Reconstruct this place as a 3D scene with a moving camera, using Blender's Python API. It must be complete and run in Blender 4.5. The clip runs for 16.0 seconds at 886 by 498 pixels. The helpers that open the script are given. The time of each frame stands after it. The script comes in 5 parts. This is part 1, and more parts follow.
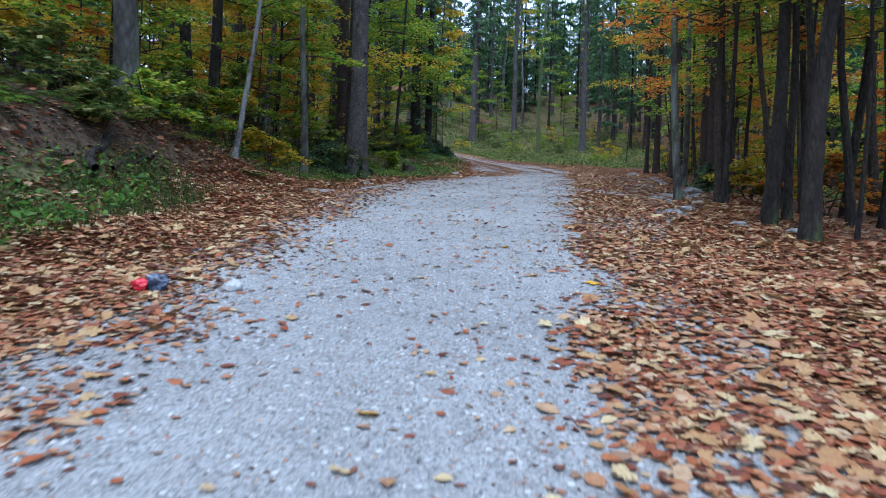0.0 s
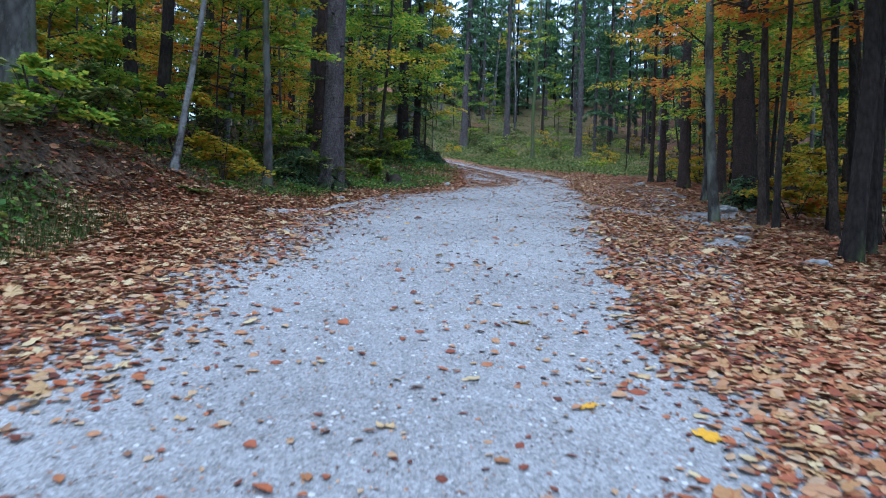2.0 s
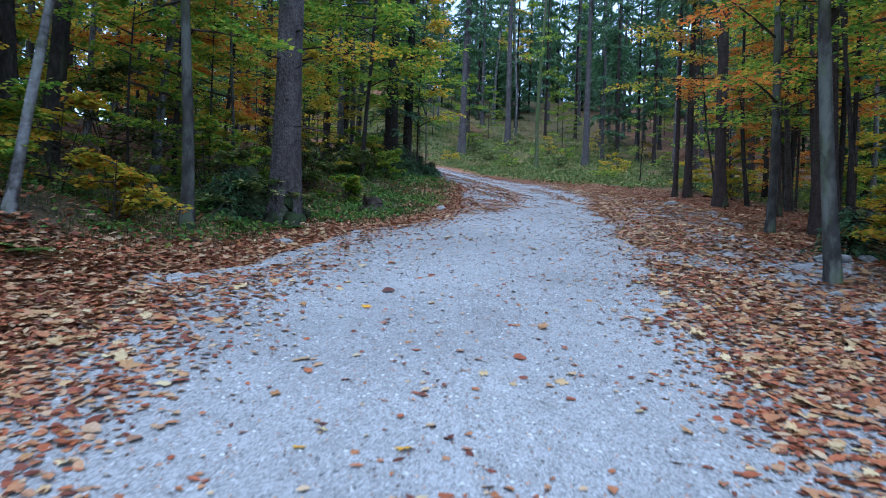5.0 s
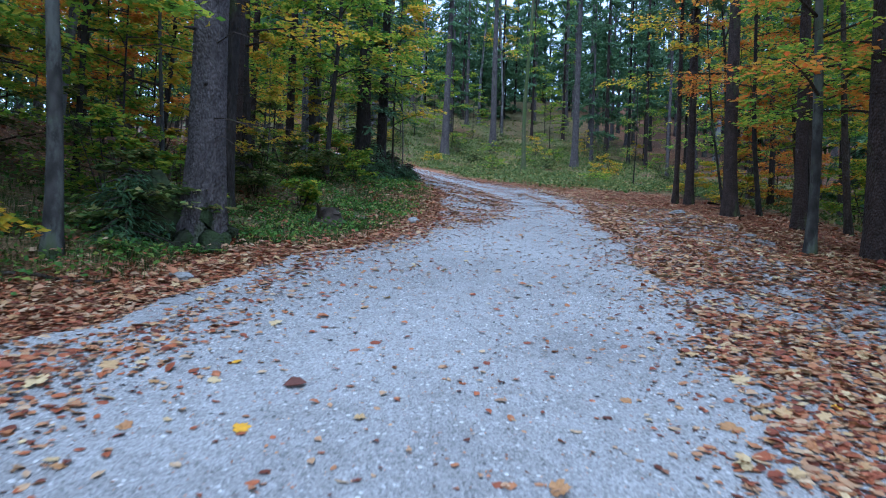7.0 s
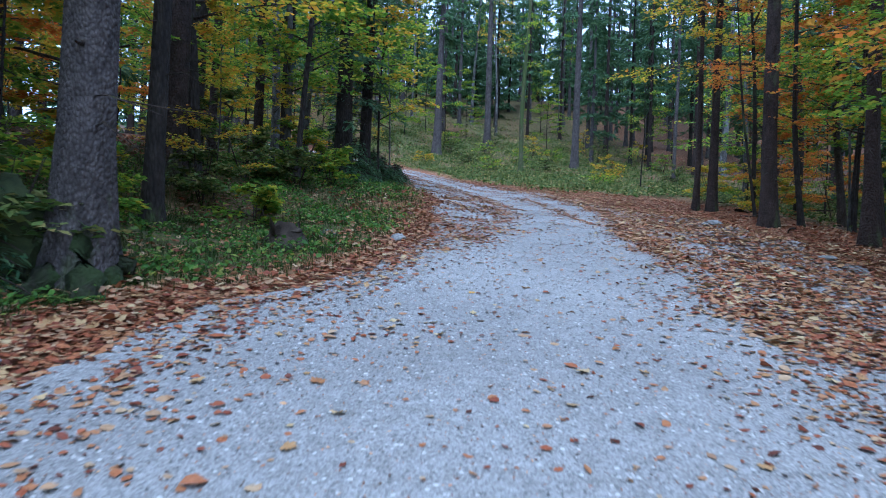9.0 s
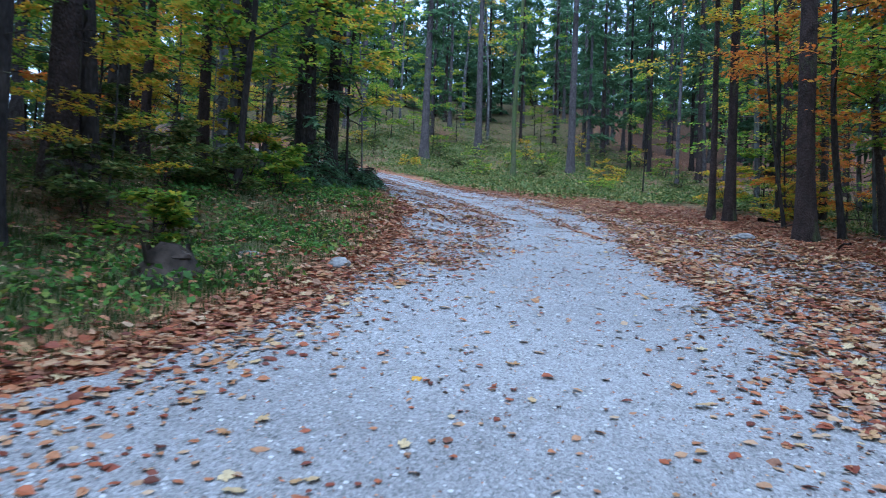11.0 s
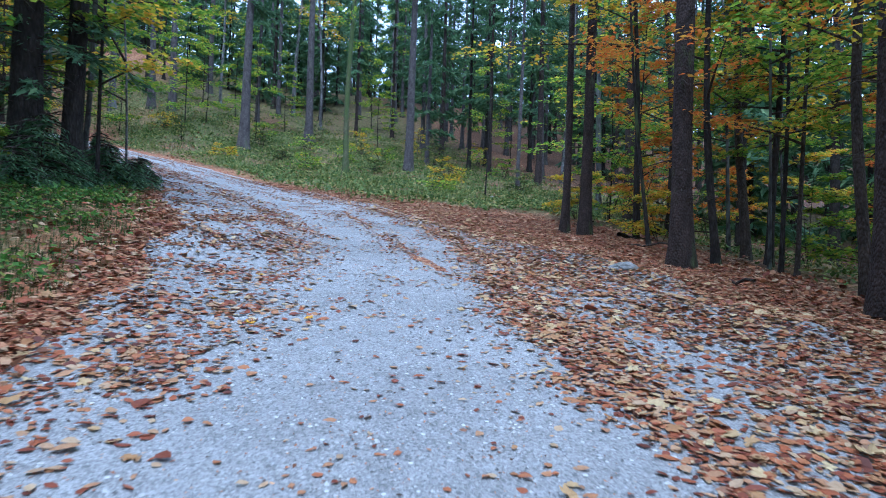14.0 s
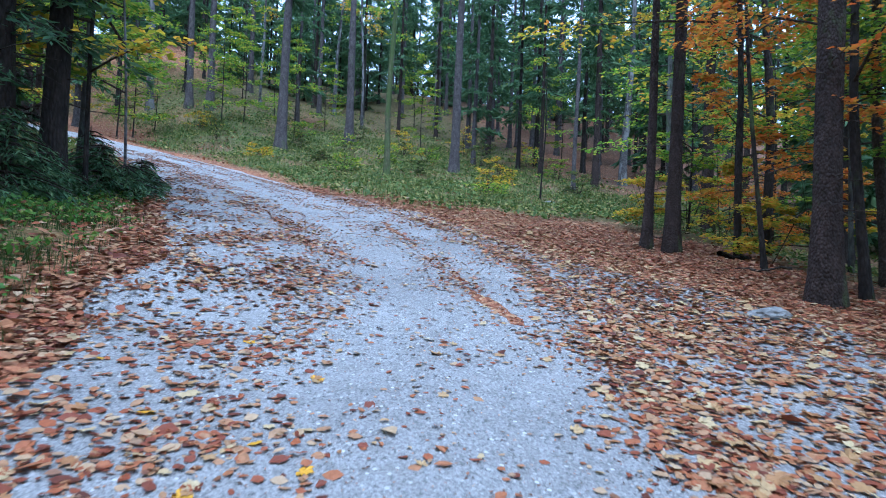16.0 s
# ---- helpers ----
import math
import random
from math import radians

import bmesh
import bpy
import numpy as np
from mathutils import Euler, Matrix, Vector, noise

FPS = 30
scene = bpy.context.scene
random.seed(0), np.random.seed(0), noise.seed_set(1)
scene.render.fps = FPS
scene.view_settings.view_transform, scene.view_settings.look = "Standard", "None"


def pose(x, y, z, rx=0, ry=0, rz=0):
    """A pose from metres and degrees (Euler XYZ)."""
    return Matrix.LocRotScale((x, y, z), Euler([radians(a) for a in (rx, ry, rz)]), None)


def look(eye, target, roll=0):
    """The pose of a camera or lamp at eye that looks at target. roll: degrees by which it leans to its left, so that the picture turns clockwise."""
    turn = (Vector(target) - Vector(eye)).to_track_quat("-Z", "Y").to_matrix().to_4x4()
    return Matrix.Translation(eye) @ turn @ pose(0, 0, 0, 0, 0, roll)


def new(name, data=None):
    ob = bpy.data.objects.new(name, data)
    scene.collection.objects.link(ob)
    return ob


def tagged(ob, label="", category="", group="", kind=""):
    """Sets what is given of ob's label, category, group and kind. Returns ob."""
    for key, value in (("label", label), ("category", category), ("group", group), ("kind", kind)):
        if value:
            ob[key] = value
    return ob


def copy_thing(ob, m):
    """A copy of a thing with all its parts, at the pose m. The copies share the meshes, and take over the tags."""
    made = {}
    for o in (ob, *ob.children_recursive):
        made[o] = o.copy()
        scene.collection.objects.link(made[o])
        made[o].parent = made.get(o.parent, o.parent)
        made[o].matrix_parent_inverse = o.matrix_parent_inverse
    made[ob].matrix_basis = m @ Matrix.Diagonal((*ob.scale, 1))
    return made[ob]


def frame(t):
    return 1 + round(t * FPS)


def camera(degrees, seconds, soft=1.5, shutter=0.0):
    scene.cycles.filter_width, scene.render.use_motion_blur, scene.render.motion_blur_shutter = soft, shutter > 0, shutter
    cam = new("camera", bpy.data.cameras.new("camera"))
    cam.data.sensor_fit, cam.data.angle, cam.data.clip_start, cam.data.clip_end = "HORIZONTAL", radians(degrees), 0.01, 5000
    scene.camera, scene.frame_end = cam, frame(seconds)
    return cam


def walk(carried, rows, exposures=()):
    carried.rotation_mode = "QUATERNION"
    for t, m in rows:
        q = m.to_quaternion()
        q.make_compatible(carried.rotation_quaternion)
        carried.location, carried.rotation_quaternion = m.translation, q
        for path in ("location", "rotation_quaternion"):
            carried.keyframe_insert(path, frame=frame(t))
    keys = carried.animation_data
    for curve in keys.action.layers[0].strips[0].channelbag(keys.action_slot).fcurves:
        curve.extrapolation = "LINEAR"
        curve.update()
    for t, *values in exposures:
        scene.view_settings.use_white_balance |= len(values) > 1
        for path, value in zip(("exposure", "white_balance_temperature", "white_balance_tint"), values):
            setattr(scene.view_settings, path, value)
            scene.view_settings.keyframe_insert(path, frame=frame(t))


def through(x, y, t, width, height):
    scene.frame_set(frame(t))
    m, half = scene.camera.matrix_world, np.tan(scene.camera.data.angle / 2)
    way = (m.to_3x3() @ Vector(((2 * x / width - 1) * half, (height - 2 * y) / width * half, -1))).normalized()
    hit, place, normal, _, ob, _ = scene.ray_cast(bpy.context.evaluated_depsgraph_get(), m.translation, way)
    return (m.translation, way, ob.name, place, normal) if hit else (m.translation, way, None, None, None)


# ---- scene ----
cam = camera(70.6, 16.0, 1.0, 0.4)
PATH = [
    (0, (0.113, 0.487, 1.408), (0.098, 2.487, 1.415), 2.0),
    (0.5, (0.147, 1.142, 1.661), (0.148, 3.142, 1.669), 2.0),
    (1, (0.107, 1.796, 1.778), (0.116, 3.796, 1.787), 2.1),
    (1.5, (0.131, 2.422, 1.841), (0.144, 4.422, 1.856), 2.1),
    (2, (0.109, 3.013, 1.957), (0.125, 5.013, 1.975), 2.1),
    (2.5, (0.091, 3.676, 2.212), (0.105, 5.676, 2.233), 2.1),
    (3, (0.102, 4.337, 2.39), (0.117, 6.337, 2.411), 2.0),
    (3.5, (0.016, 4.936, 2.391), (0.029, 6.936, 2.415), 2.2),
    (4, (0.07, 5.537, 2.531), (0.082, 7.537, 2.558), 2.2),
    (4.2, (0.114, 5.826, 2.61), (0.127, 7.826, 2.638), 2.1),
    (6.3, (0.405, 8.639, 3.213), (0.44, 10.638, 3.244), 2.2),
    (6.5, (0.436, 8.877, 3.212), (0.478, 10.876, 3.246), 2.1),
    (7, (0.536, 9.593, 3.397), (0.604, 11.591, 3.429), 2.2),
    (7.5, (0.538, 10.309, 3.476), (0.627, 12.307, 3.507), 2.2),
    (8, (0.628, 10.99, 3.541), (0.729, 12.987, 3.575), 2.1),
    (8.5, (0.599, 11.649, 3.633), (0.706, 13.646, 3.67), 2.2),
    (8.7, (0.559, 11.998, 3.72), (0.659, 13.996, 3.754), 2.3),
    (10.8, (1.092, 15.066, 4.239), (1.182, 17.063, 4.295), 2.2),
    (11, (1.131, 15.324, 4.199), (1.246, 17.32, 4.254), 2.2),
    (11.5, (1.246, 15.957, 4.407), (1.459, 17.945, 4.466), 2.1),
    (12, (1.469, 16.593, 4.498), (1.725, 18.575, 4.554), 2.0),
    (12.5, (1.669, 17.263, 4.524), (1.953, 19.242, 4.58), 2.0),
    (13, (1.859, 17.926, 4.664), (2.267, 19.883, 4.722), 1.9),
    (13.5, (2.058, 18.488, 4.868), (2.607, 20.411, 4.924), 1.7),
    (14, (2.145, 19.137, 4.965), (2.761, 21.039, 5.018), 1.9),
    (14.5, (2.292, 19.791, 4.993), (2.946, 21.68, 5.046), 2.0),
    (15, (2.369, 20.462, 5.099), (3.01, 22.356, 5.149), 2.1),
    (15.5, (2.441, 21.159, 5.332), (2.981, 23.084, 5.381), 2.3),
    (16, (2.61, 21.809, 5.461), (3.1, 23.748, 5.508), 2.4),
]
walk(cam, [(t, look(eye, target, roll)) for t, eye, target, roll in PATH], [(0.0, 1.4, 5150, 7), (2.5, 1.42, 4920, 7), (7.0, 1.48, 4760, 8), (11.0, 1.6, 4700, 8), (16.0, 1.83, 4680, 7)])

# ---- light ----
SUN_UP, SUN_ROUND = radians(68), radians(200)
world = bpy.data.worlds.new("sky")
scene.world = world
world.use_nodes = True
wn = world.node_tree
sky = wn.nodes.new("ShaderNodeTexSky")
sky.sky_type, sky.sun_disc, sky.sun_elevation, sky.sun_rotation = "NISHITA", False, SUN_UP, SUN_ROUND
sky.air_density, sky.dust_density, sky.ozone_density = 1.0, 1.0, 1.5
overcast = wn.nodes.new("ShaderNodeHueSaturation")
overcast.inputs["Saturation"].default_value, overcast.inputs["Value"].default_value = 0.5, 1.15
wn.links.new(sky.outputs[0], overcast.inputs["Color"])
wn.links.new(overcast.outputs[0], wn.nodes["Background"].inputs[0])
wn.nodes["Background"].inputs[1].default_value = 0.15
sun = new("sun", bpy.data.lights.new("sun", "SUN"))
sun.data.energy, sun.data.angle, sun.data.color = 1.2, radians(60), (1.0, 0.97, 0.93)
sun.matrix_world = look((0, 0, 60), (-14 * math.sin(SUN_ROUND), -14 * math.cos(SUN_ROUND), 60 - 14 * math.tan(SUN_UP)))

# ---- materials ----


def material(name, rough=0.8):
    m = bpy.data.materials.new(name)
    m.use_nodes = True
    b = m.node_tree.nodes["Principled BSDF"]
    b.inputs["Roughness"].default_value = rough
    b.inputs["Specular IOR Level"].default_value = 0.25
    return m, m.node_tree, b


def node(nt, kind, **values):
    n = nt.nodes.new(kind)
    for key, value in values.items():
        n.inputs[key.replace("_", " ")].default_value = value
    return n


def coords(nt, scale):
    tc = nt.nodes.new("ShaderNodeTexCoord")
    mp = nt.nodes.new("ShaderNodeMapping")
    mp.inputs["Scale"].default_value = scale
    nt.links.new(tc.outputs["Object"], mp.inputs[0])
    return mp.outputs[0]


def ramp(nt, fac, stops):
    r = nt.nodes.new("ShaderNodeValToRGB")
    while len(r.color_ramp.elements) < len(stops):
        r.color_ramp.elements.new(0.5)
    for e, (p, c) in zip(r.color_ramp.elements, stops):
        e.position, e.color = p, (*c, 1)
    nt.links.new(fac, r.inputs[0])
    return r.outputs[0]


def blend(nt, fac, a, b, mode="MIX"):
    m = nt.nodes.new("ShaderNodeMix")
    m.data_type, m.blend_type = "RGBA", mode
    for sock, v in ((m.inputs[0], fac), (m.inputs[6], a), (m.inputs[7], b)):
        if isinstance(v, (int, float)):
            sock.default_value = v
        elif isinstance(v, tuple):
            sock.default_value = (*v, 1)
        else:
            nt.links.new(v, sock)
    return m.outputs[2]


def bumped(nt, b, height, strength, distance):
    bp = nt.nodes.new("ShaderNodeBump")
    bp.inputs["Strength"].default_value, bp.inputs["Distance"].default_value = strength, distance
    nt.links.new(height, bp.inputs["Height"])
    nt.links.new(bp.outputs[0], b.inputs["Normal"])


def leaf_material(name, stops, through=0.35, rough=0.6, single=False):
    """Leaves: every leaf takes its own colour; light shines through in part."""
    m, nt, b = material(name, rough)
    own = nt.nodes.new("ShaderNodeObjectInfo").outputs["Random"] if single else nt.nodes.new("ShaderNodeNewGeometry").outputs["Random Per Island"]
    col = ramp(nt, own, stops)
    n = node(nt, "ShaderNodeTexNoise", Scale=45.0, Detail=4.0, Roughness=0.7)
    nt.links.new(coords(nt, (1, 1, 1)), n.inputs["Vector"])
    col = blend(nt, 0.5, col, ramp(nt, n.outputs[0], [(0.3, (0.45, 0.4, 0.36)), (0.6, (1, 1, 1))]), "MULTIPLY")
    nt.links.new(col, b.inputs["Base Color"])
    tr = nt.nodes.new("ShaderNodeBsdfTranslucent")
    nt.links.new(col, tr.inputs[0])
    mx = nt.nodes.new("ShaderNodeMixShader")
    mx.inputs[0].default_value = through
    nt.links.new(b.outputs[0], mx.inputs[1])
    nt.links.new(tr.outputs[0], mx.inputs[2])
    nt.links.new(mx.outputs[0], nt.nodes["Material Output"].inputs[0])
    return m


def bark_material(name, dark, light, scale, moss=0.0, ridge=1.0, pale=None, tint=(0.06, 0.085, 0.025)):
    """Bark: long cracked plates, blotches of lichen, moss towards some sides."""
    m, nt, b = material(name, 0.9)
    v = node(nt, "ShaderNodeTexVoronoi", Scale=1.0)
    nt.links.new(coords(nt, scale), v.inputs["Vector"])
    n = node(nt, "ShaderNodeTexNoise", Scale=6.0, Detail=8.0, Roughness=0.65)
    nt.links.new(coords(nt, (1, 1, 0.5)), n.inputs["Vector"])
    col = ramp(nt, n.outputs[0], [(0.3, dark), (0.68, light)])
    col = blend(nt, 0.75, col, ramp(nt, v.outputs["Distance"], [(0.15, (1, 1, 1)), (0.75, (0.35, 0.33, 0.32))]), "MULTIPLY")
    n2 = node(nt, "ShaderNodeTexNoise", Scale=2.2, Detail=6.0, Roughness=0.7)
    nt.links.new(coords(nt, (1, 1, 0.35)), n2.inputs["Vector"])
    if pale:
        col = blend(nt, ramp(nt, n2.outputs[0], [(0.47, (0, 0, 0)), (0.56, (1, 1, 1))]), col, pale)
    if moss:
        n3 = node(nt, "ShaderNodeTexNoise", Scale=1.4, Detail=7.0, Roughness=0.7)
        nt.links.new(coords(nt, (1, 1, 0.4)), n3.inputs["Vector"])
        col = blend(nt, ramp(nt, n3.outputs[0], [(0.62 - moss * 0.25, (0, 0, 0)), (0.74 - moss * 0.2, (1, 1, 1))]), col, tint)
    oi = nt.nodes.new("ShaderNodeObjectInfo")
    col = blend(nt, 0.5, col, ramp(nt, oi.outputs["Random"], [(0.0, (0.55, 0.5, 0.48)), (1.0, (1, 1, 1))]), "MULTIPLY")
    nt.links.new(col, b.inputs["Base Color"])
    add = nt.nodes.new("ShaderNodeMath")
    add.operation = "SUBTRACT"
    nt.links.new(n.outputs[0], add.inputs[0])
    nt.links.new(v.outputs["Distance"], add.inputs[1])
    bumped(nt, b, add.outputs[0], 0.9 * ridge, 0.03)
    return m


def gravel_material():
    """Crushed limestone: pale fines packed between stones of two sizes, a little browner where humus is trodden in."""
    m, nt, b = material("limestone_gravel", 0.9)
    c = coords(nt, (1, 1, 1))
    big = node(nt, "ShaderNodeTexNoise", Scale=0.45, Detail=4.0, Roughness=0.55)
    mid = node(nt, "ShaderNodeTexNoise", Scale=7.0, Detail=8.0, Roughness=0.75)
    fine = node(nt, "ShaderNodeTexNoise", Scale=60.0, Detail=6.0, Roughness=0.8)
    v1 = node(nt, "ShaderNodeTexVoronoi", Scale=26.0)
    v2 = node(nt, "ShaderNodeTexVoronoi", Scale=70.0)
    for n in (big, mid, fine, v1, v2):
        nt.links.new(c, n.inputs["Vector"])
    col = ramp(nt, big.outputs[0], [(0.3, (0.25, 0.25, 0.247)), (0.5, (0.3, 0.3, 0.296)), (0.7, (0.345, 0.345, 0.34))])
    col = blend(nt, 0.45, col, ramp(nt, mid.outputs[0], [(0.35, (0.55, 0.52, 0.48)), (0.58, (1, 1, 1))]), "MULTIPLY")
    col = blend(nt, 0.75, col, ramp(nt, fine.outputs[0], [(0.36, (0.42, 0.41, 0.41)), (0.6, (1.12, 1.12, 1.12))]), "MULTIPLY")
    grey = ramp(nt, v2.outputs["Color"], [(0.08, (0.3, 0.3, 0.31)), (0.5, (0.95, 0.95, 0.95)), (0.9, (1.2, 1.2, 1.2))])
    col = blend(nt, 0.6, col, grey, "MULTIPLY")
    lone = ramp(nt, v1.outputs["Color"], [(0.8, (0, 0, 0)), (0.86, (1, 1, 1))])
    core = ramp(nt, v1.outputs["Distance"], [(0.3, (1, 1, 1)), (0.38, (0, 0, 0))])
    col = blend(nt, blend(nt, 1.0, lone, core, "MULTIPLY"), col, (0.45, 0.45, 0.44))
    nt.links.new(col, b.inputs["Base Color"])
    h = blend(nt, 0.6, v1.outputs["Distance"], v2.outputs["Distance"], "ADD")
    h = blend(nt, 0.7, h, fine.outputs[0], "ADD")
    bumped(nt, b, h, 0.7, 0.014)
    return m


def soil_material():
    """Forest floor: old brown leaves, dark humus, and green where moss and herbs cover it."""
    m, nt, b = material("forest_floor", 0.95)
    c = coords(nt, (1, 1, 1))
    v = node(nt, "ShaderNodeTexVoronoi", Scale=17.0)
    big = node(nt, "ShaderNodeTexNoise", Scale=0.5, Detail=6.0, Roughness=0.65)
    mid = node(nt, "ShaderNodeTexNoise", Scale=4.0, Detail=6.0, Roughness=0.7)
    for n in (v, big, mid):
        nt.links.new(c, n.inputs["Vector"])
    leaf = ramp(nt, v.outputs["Color"], [(0.1, (0.1, 0.035, 0.018)), (0.4, (0.22, 0.08, 0.038)), (0.7, (0.32, 0.15, 0.075)), (0.9, (0.4, 0.27, 0.15))])
    leaf = blend(nt, 0.55, leaf, ramp(nt, mid.outputs[0], [(0.35, (0.25, 0.22, 0.2)), (0.6, (1, 1, 1))]), "MULTIPLY")
    green = ramp(nt, mid.outputs[0], [(0.3, (0.03, 0.045, 0.012)), (0.5, (0.08, 0.095, 0.027)), (0.7, (0.17, 0.155, 0.06))])
    humus = ramp(nt, mid.outputs[0], [(0.35, (0.02, 0.015, 0.01)), (0.65, (0.09, 0.06, 0.035))])
    a1 = nt.nodes.new("ShaderNodeAttribute")
    a1.attribute_name = "green_cover"
    a2 = nt.nodes.new("ShaderNodeAttribute")
    a2.attribute_name = "bare_soil"
    col = blend(nt, a2.outputs["Fac"], leaf, humus)
    col = blend(nt, a1.outputs["Fac"], col, green)
    nt.links.new(col, b.inputs["Base Color"])
    bumped(nt, b, blend(nt, 0.5, v.outputs["Distance"], mid.outputs[0], "ADD"), 0.8, 0.04)
    return m


GRAVEL, SOIL = gravel_material(), soil_material()
SPRUCE_BARK = bark_material("spruce_bark", (0.017, 0.011, 0.008), (0.065, 0.044, 0.036), (34, 34, 19), 0.25)
GREY_BARK = bark_material("grey_spruce_bark", (0.040, 0.035, 0.034), (0.144, 0.128, 0.124), (34, 34, 20), 0.2)
DARK_BARK = bark_material("dark_bark", (0.010, 0.008, 0.007), (0.046, 0.037, 0.029), (24, 24, 8), 0.3)
BEECH_BARK = bark_material("beech_bark", (0.027, 0.025, 0.022), (0.090, 0.087, 0.078), (9, 9, 5), 0.45, 0.4, (0.105, 0.111, 0.095))
BIRCH_BARK = bark_material("birch_bark", (0.031, 0.027, 0.023), (0.140, 0.135, 0.130), (10, 10, 22), 0.3, 0.5, (0.16, 0.16, 0.155))
MOSSY_BARK = bark_material("mossy_bark", (0.05, 0.045, 0.03), (0.18, 0.17, 0.1), (20, 20, 8), 1.0, 0.8)
MOSSY_ROOT = bark_material("mossy_root", (0.012, 0.009, 0.007), (0.05, 0.04, 0.03), (20, 20, 20), 0.9, 0.8, None, (0.022, 0.036, 0.009))
TWIG = bark_material("twig_bark", (0.024, 0.018, 0.013), (0.080, 0.060, 0.044), (30, 30, 14), 0.2)
NEEDLES = leaf_material("spruce_needles", [(0.0, (0.037, 0.083, 0.037)), (0.5, (0.074, 0.148, 0.066)), (1.0, (0.132, 0.206, 0.083))], 0.35)
GREEN = leaf_material("green_leaves", [(0.0, (0.085, 0.19, 0.022)), (0.5, (0.19, 0.32, 0.032)), (0.82, (0.37, 0.42, 0.04)), (1.0, (0.56, 0.42, 0.038))], 0.6)
YELLOW = leaf_material("yellow_leaves", [(0.0, (0.19, 0.27, 0.025)), (0.4, (0.44, 0.4, 0.03)), (0.75, (0.66, 0.43, 0.03)), (1.0, (0.58, 0.22, 0.03))], 0.6)
ORANGE = leaf_material("orange_leaves", [(0.0, (0.3, 0.23, 0.03)), (0.35, (0.54, 0.22, 0.03)), (0.75, (0.56, 0.13, 0.025)), (1.0, (0.64, 0.38, 0.04))], 0.6)
HERB = leaf_material("herb_leaves", [(0.0, (0.038, 0.075, 0.015)), (0.5, (0.090, 0.143, 0.030)), (0.82, (0.194, 0.209, 0.053)), (1.0, (0.337, 0.284, 0.098))], 0.35)
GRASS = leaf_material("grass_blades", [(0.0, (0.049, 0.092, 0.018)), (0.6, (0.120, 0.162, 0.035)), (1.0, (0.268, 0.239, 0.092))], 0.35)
# the same grass for the left verge, its shade put into darker blade colours
SHADE_TINTED_GRASS = leaf_material("verge_grass_blades", [(0.0, (0.014, 0.036, 0.006)), (0.6, (0.036, 0.075, 0.011)), (1.0, (0.09, 0.1, 0.024))], 0.35)
FERN = leaf_material("fern_fronds", [(0.0, (0.05, 0.12, 0.02)), (0.7, (0.1, 0.21, 0.03)), (1.0, (0.26, 0.28, 0.05))], 0.45)
LITTER_TONES = [(0.0, (0.08, 0.026, 0.016)), (0.16, (0.18, 0.05, 0.025)), (0.36, (0.29, 0.092, 0.036)), (0.54, (0.32, 0.142, 0.062)), (0.74, (0.34, 0.2, 0.105)), (0.9, (0.41, 0.3, 0.18)), (1.0, (0.17, 0.07, 0.037))]
MAPLE_TONES = [(0.0, (0.27, 0.12, 0.045)), (0.35, (0.34, 0.2, 0.085)), (0.7, (0.41, 0.29, 0.14)), (1.0, (0.47, 0.38, 0.21))]
LITTER = leaf_material("beech_litter", LITTER_TONES, 0.12)
MAPLE = leaf_material("maple_litter", MAPLE_TONES, 0.12)
LONE_BEECH = leaf_material("lone_beech_leaf", LITTER_TONES, 0.12, single=True)
LONE_MAPLE = leaf_material("lone_maple_leaf", MAPLE_TONES, 0.12, single=True)
CRUMB = leaf_material("leaf_crumbs", [(0.0, (0.05, 0.03, 0.02)), (0.4, (0.16, 0.07, 0.035)), (0.75, (0.36, 0.15, 0.07)), (1.0, (0.5, 0.3, 0.15))], 0.0)
BRIGHT = leaf_material("yellow_litter", [(0.0, (0.540, 0.270, 0.018)), (1.0, (0.630, 0.405, 0.027))], 0.15)


def stone_material(name, dark, light):
    m, nt, b = material(name, 0.85)
    n = node(nt, "ShaderNodeTexNoise", Scale=9.0, Detail=8.0, Roughness=0.7)
    nt.links.new(coords(nt, (1, 1, 1)), n.inputs["Vector"])
    col = ramp(nt, n.outputs[0], [(0.3, dark), (0.65, light)])
    oi = nt.nodes.new("ShaderNodeObjectInfo")
    col = blend(nt, 0.4, col, ramp(nt, oi.outputs["Random"], [(0.0, (0.6, 0.6, 0.6)), (1.0, (1, 1, 1))]), "MULTIPLY")
    nt.links.new(col, b.inputs["Base Color"])
    bumped(nt, b, n.outputs[0], 0.7, 0.02)
    return m


CHIPPINGS = leaf_material("limestone_chippings", [(0.0, (0.11, 0.11, 0.11)), (0.3, (0.23, 0.23, 0.23)), (0.75, (0.33, 0.33, 0.325)), (1.0, (0.42, 0.42, 0.41))], 0.0, 0.85)
PALE_STONE = stone_material("pale_limestone", (0.25, 0.25, 0.24), (0.5, 0.5, 0.49))
GREY_STONE = stone_material("grey_stone", (0.11, 0.11, 0.105), (0.29, 0.29, 0.28))
CUT_WOOD = stone_material("rotten_wood", (0.012, 0.009, 0.007), (0.06, 0.045, 0.032))

# ---- mesh helpers ----
rng = np.random.default_rng(7)


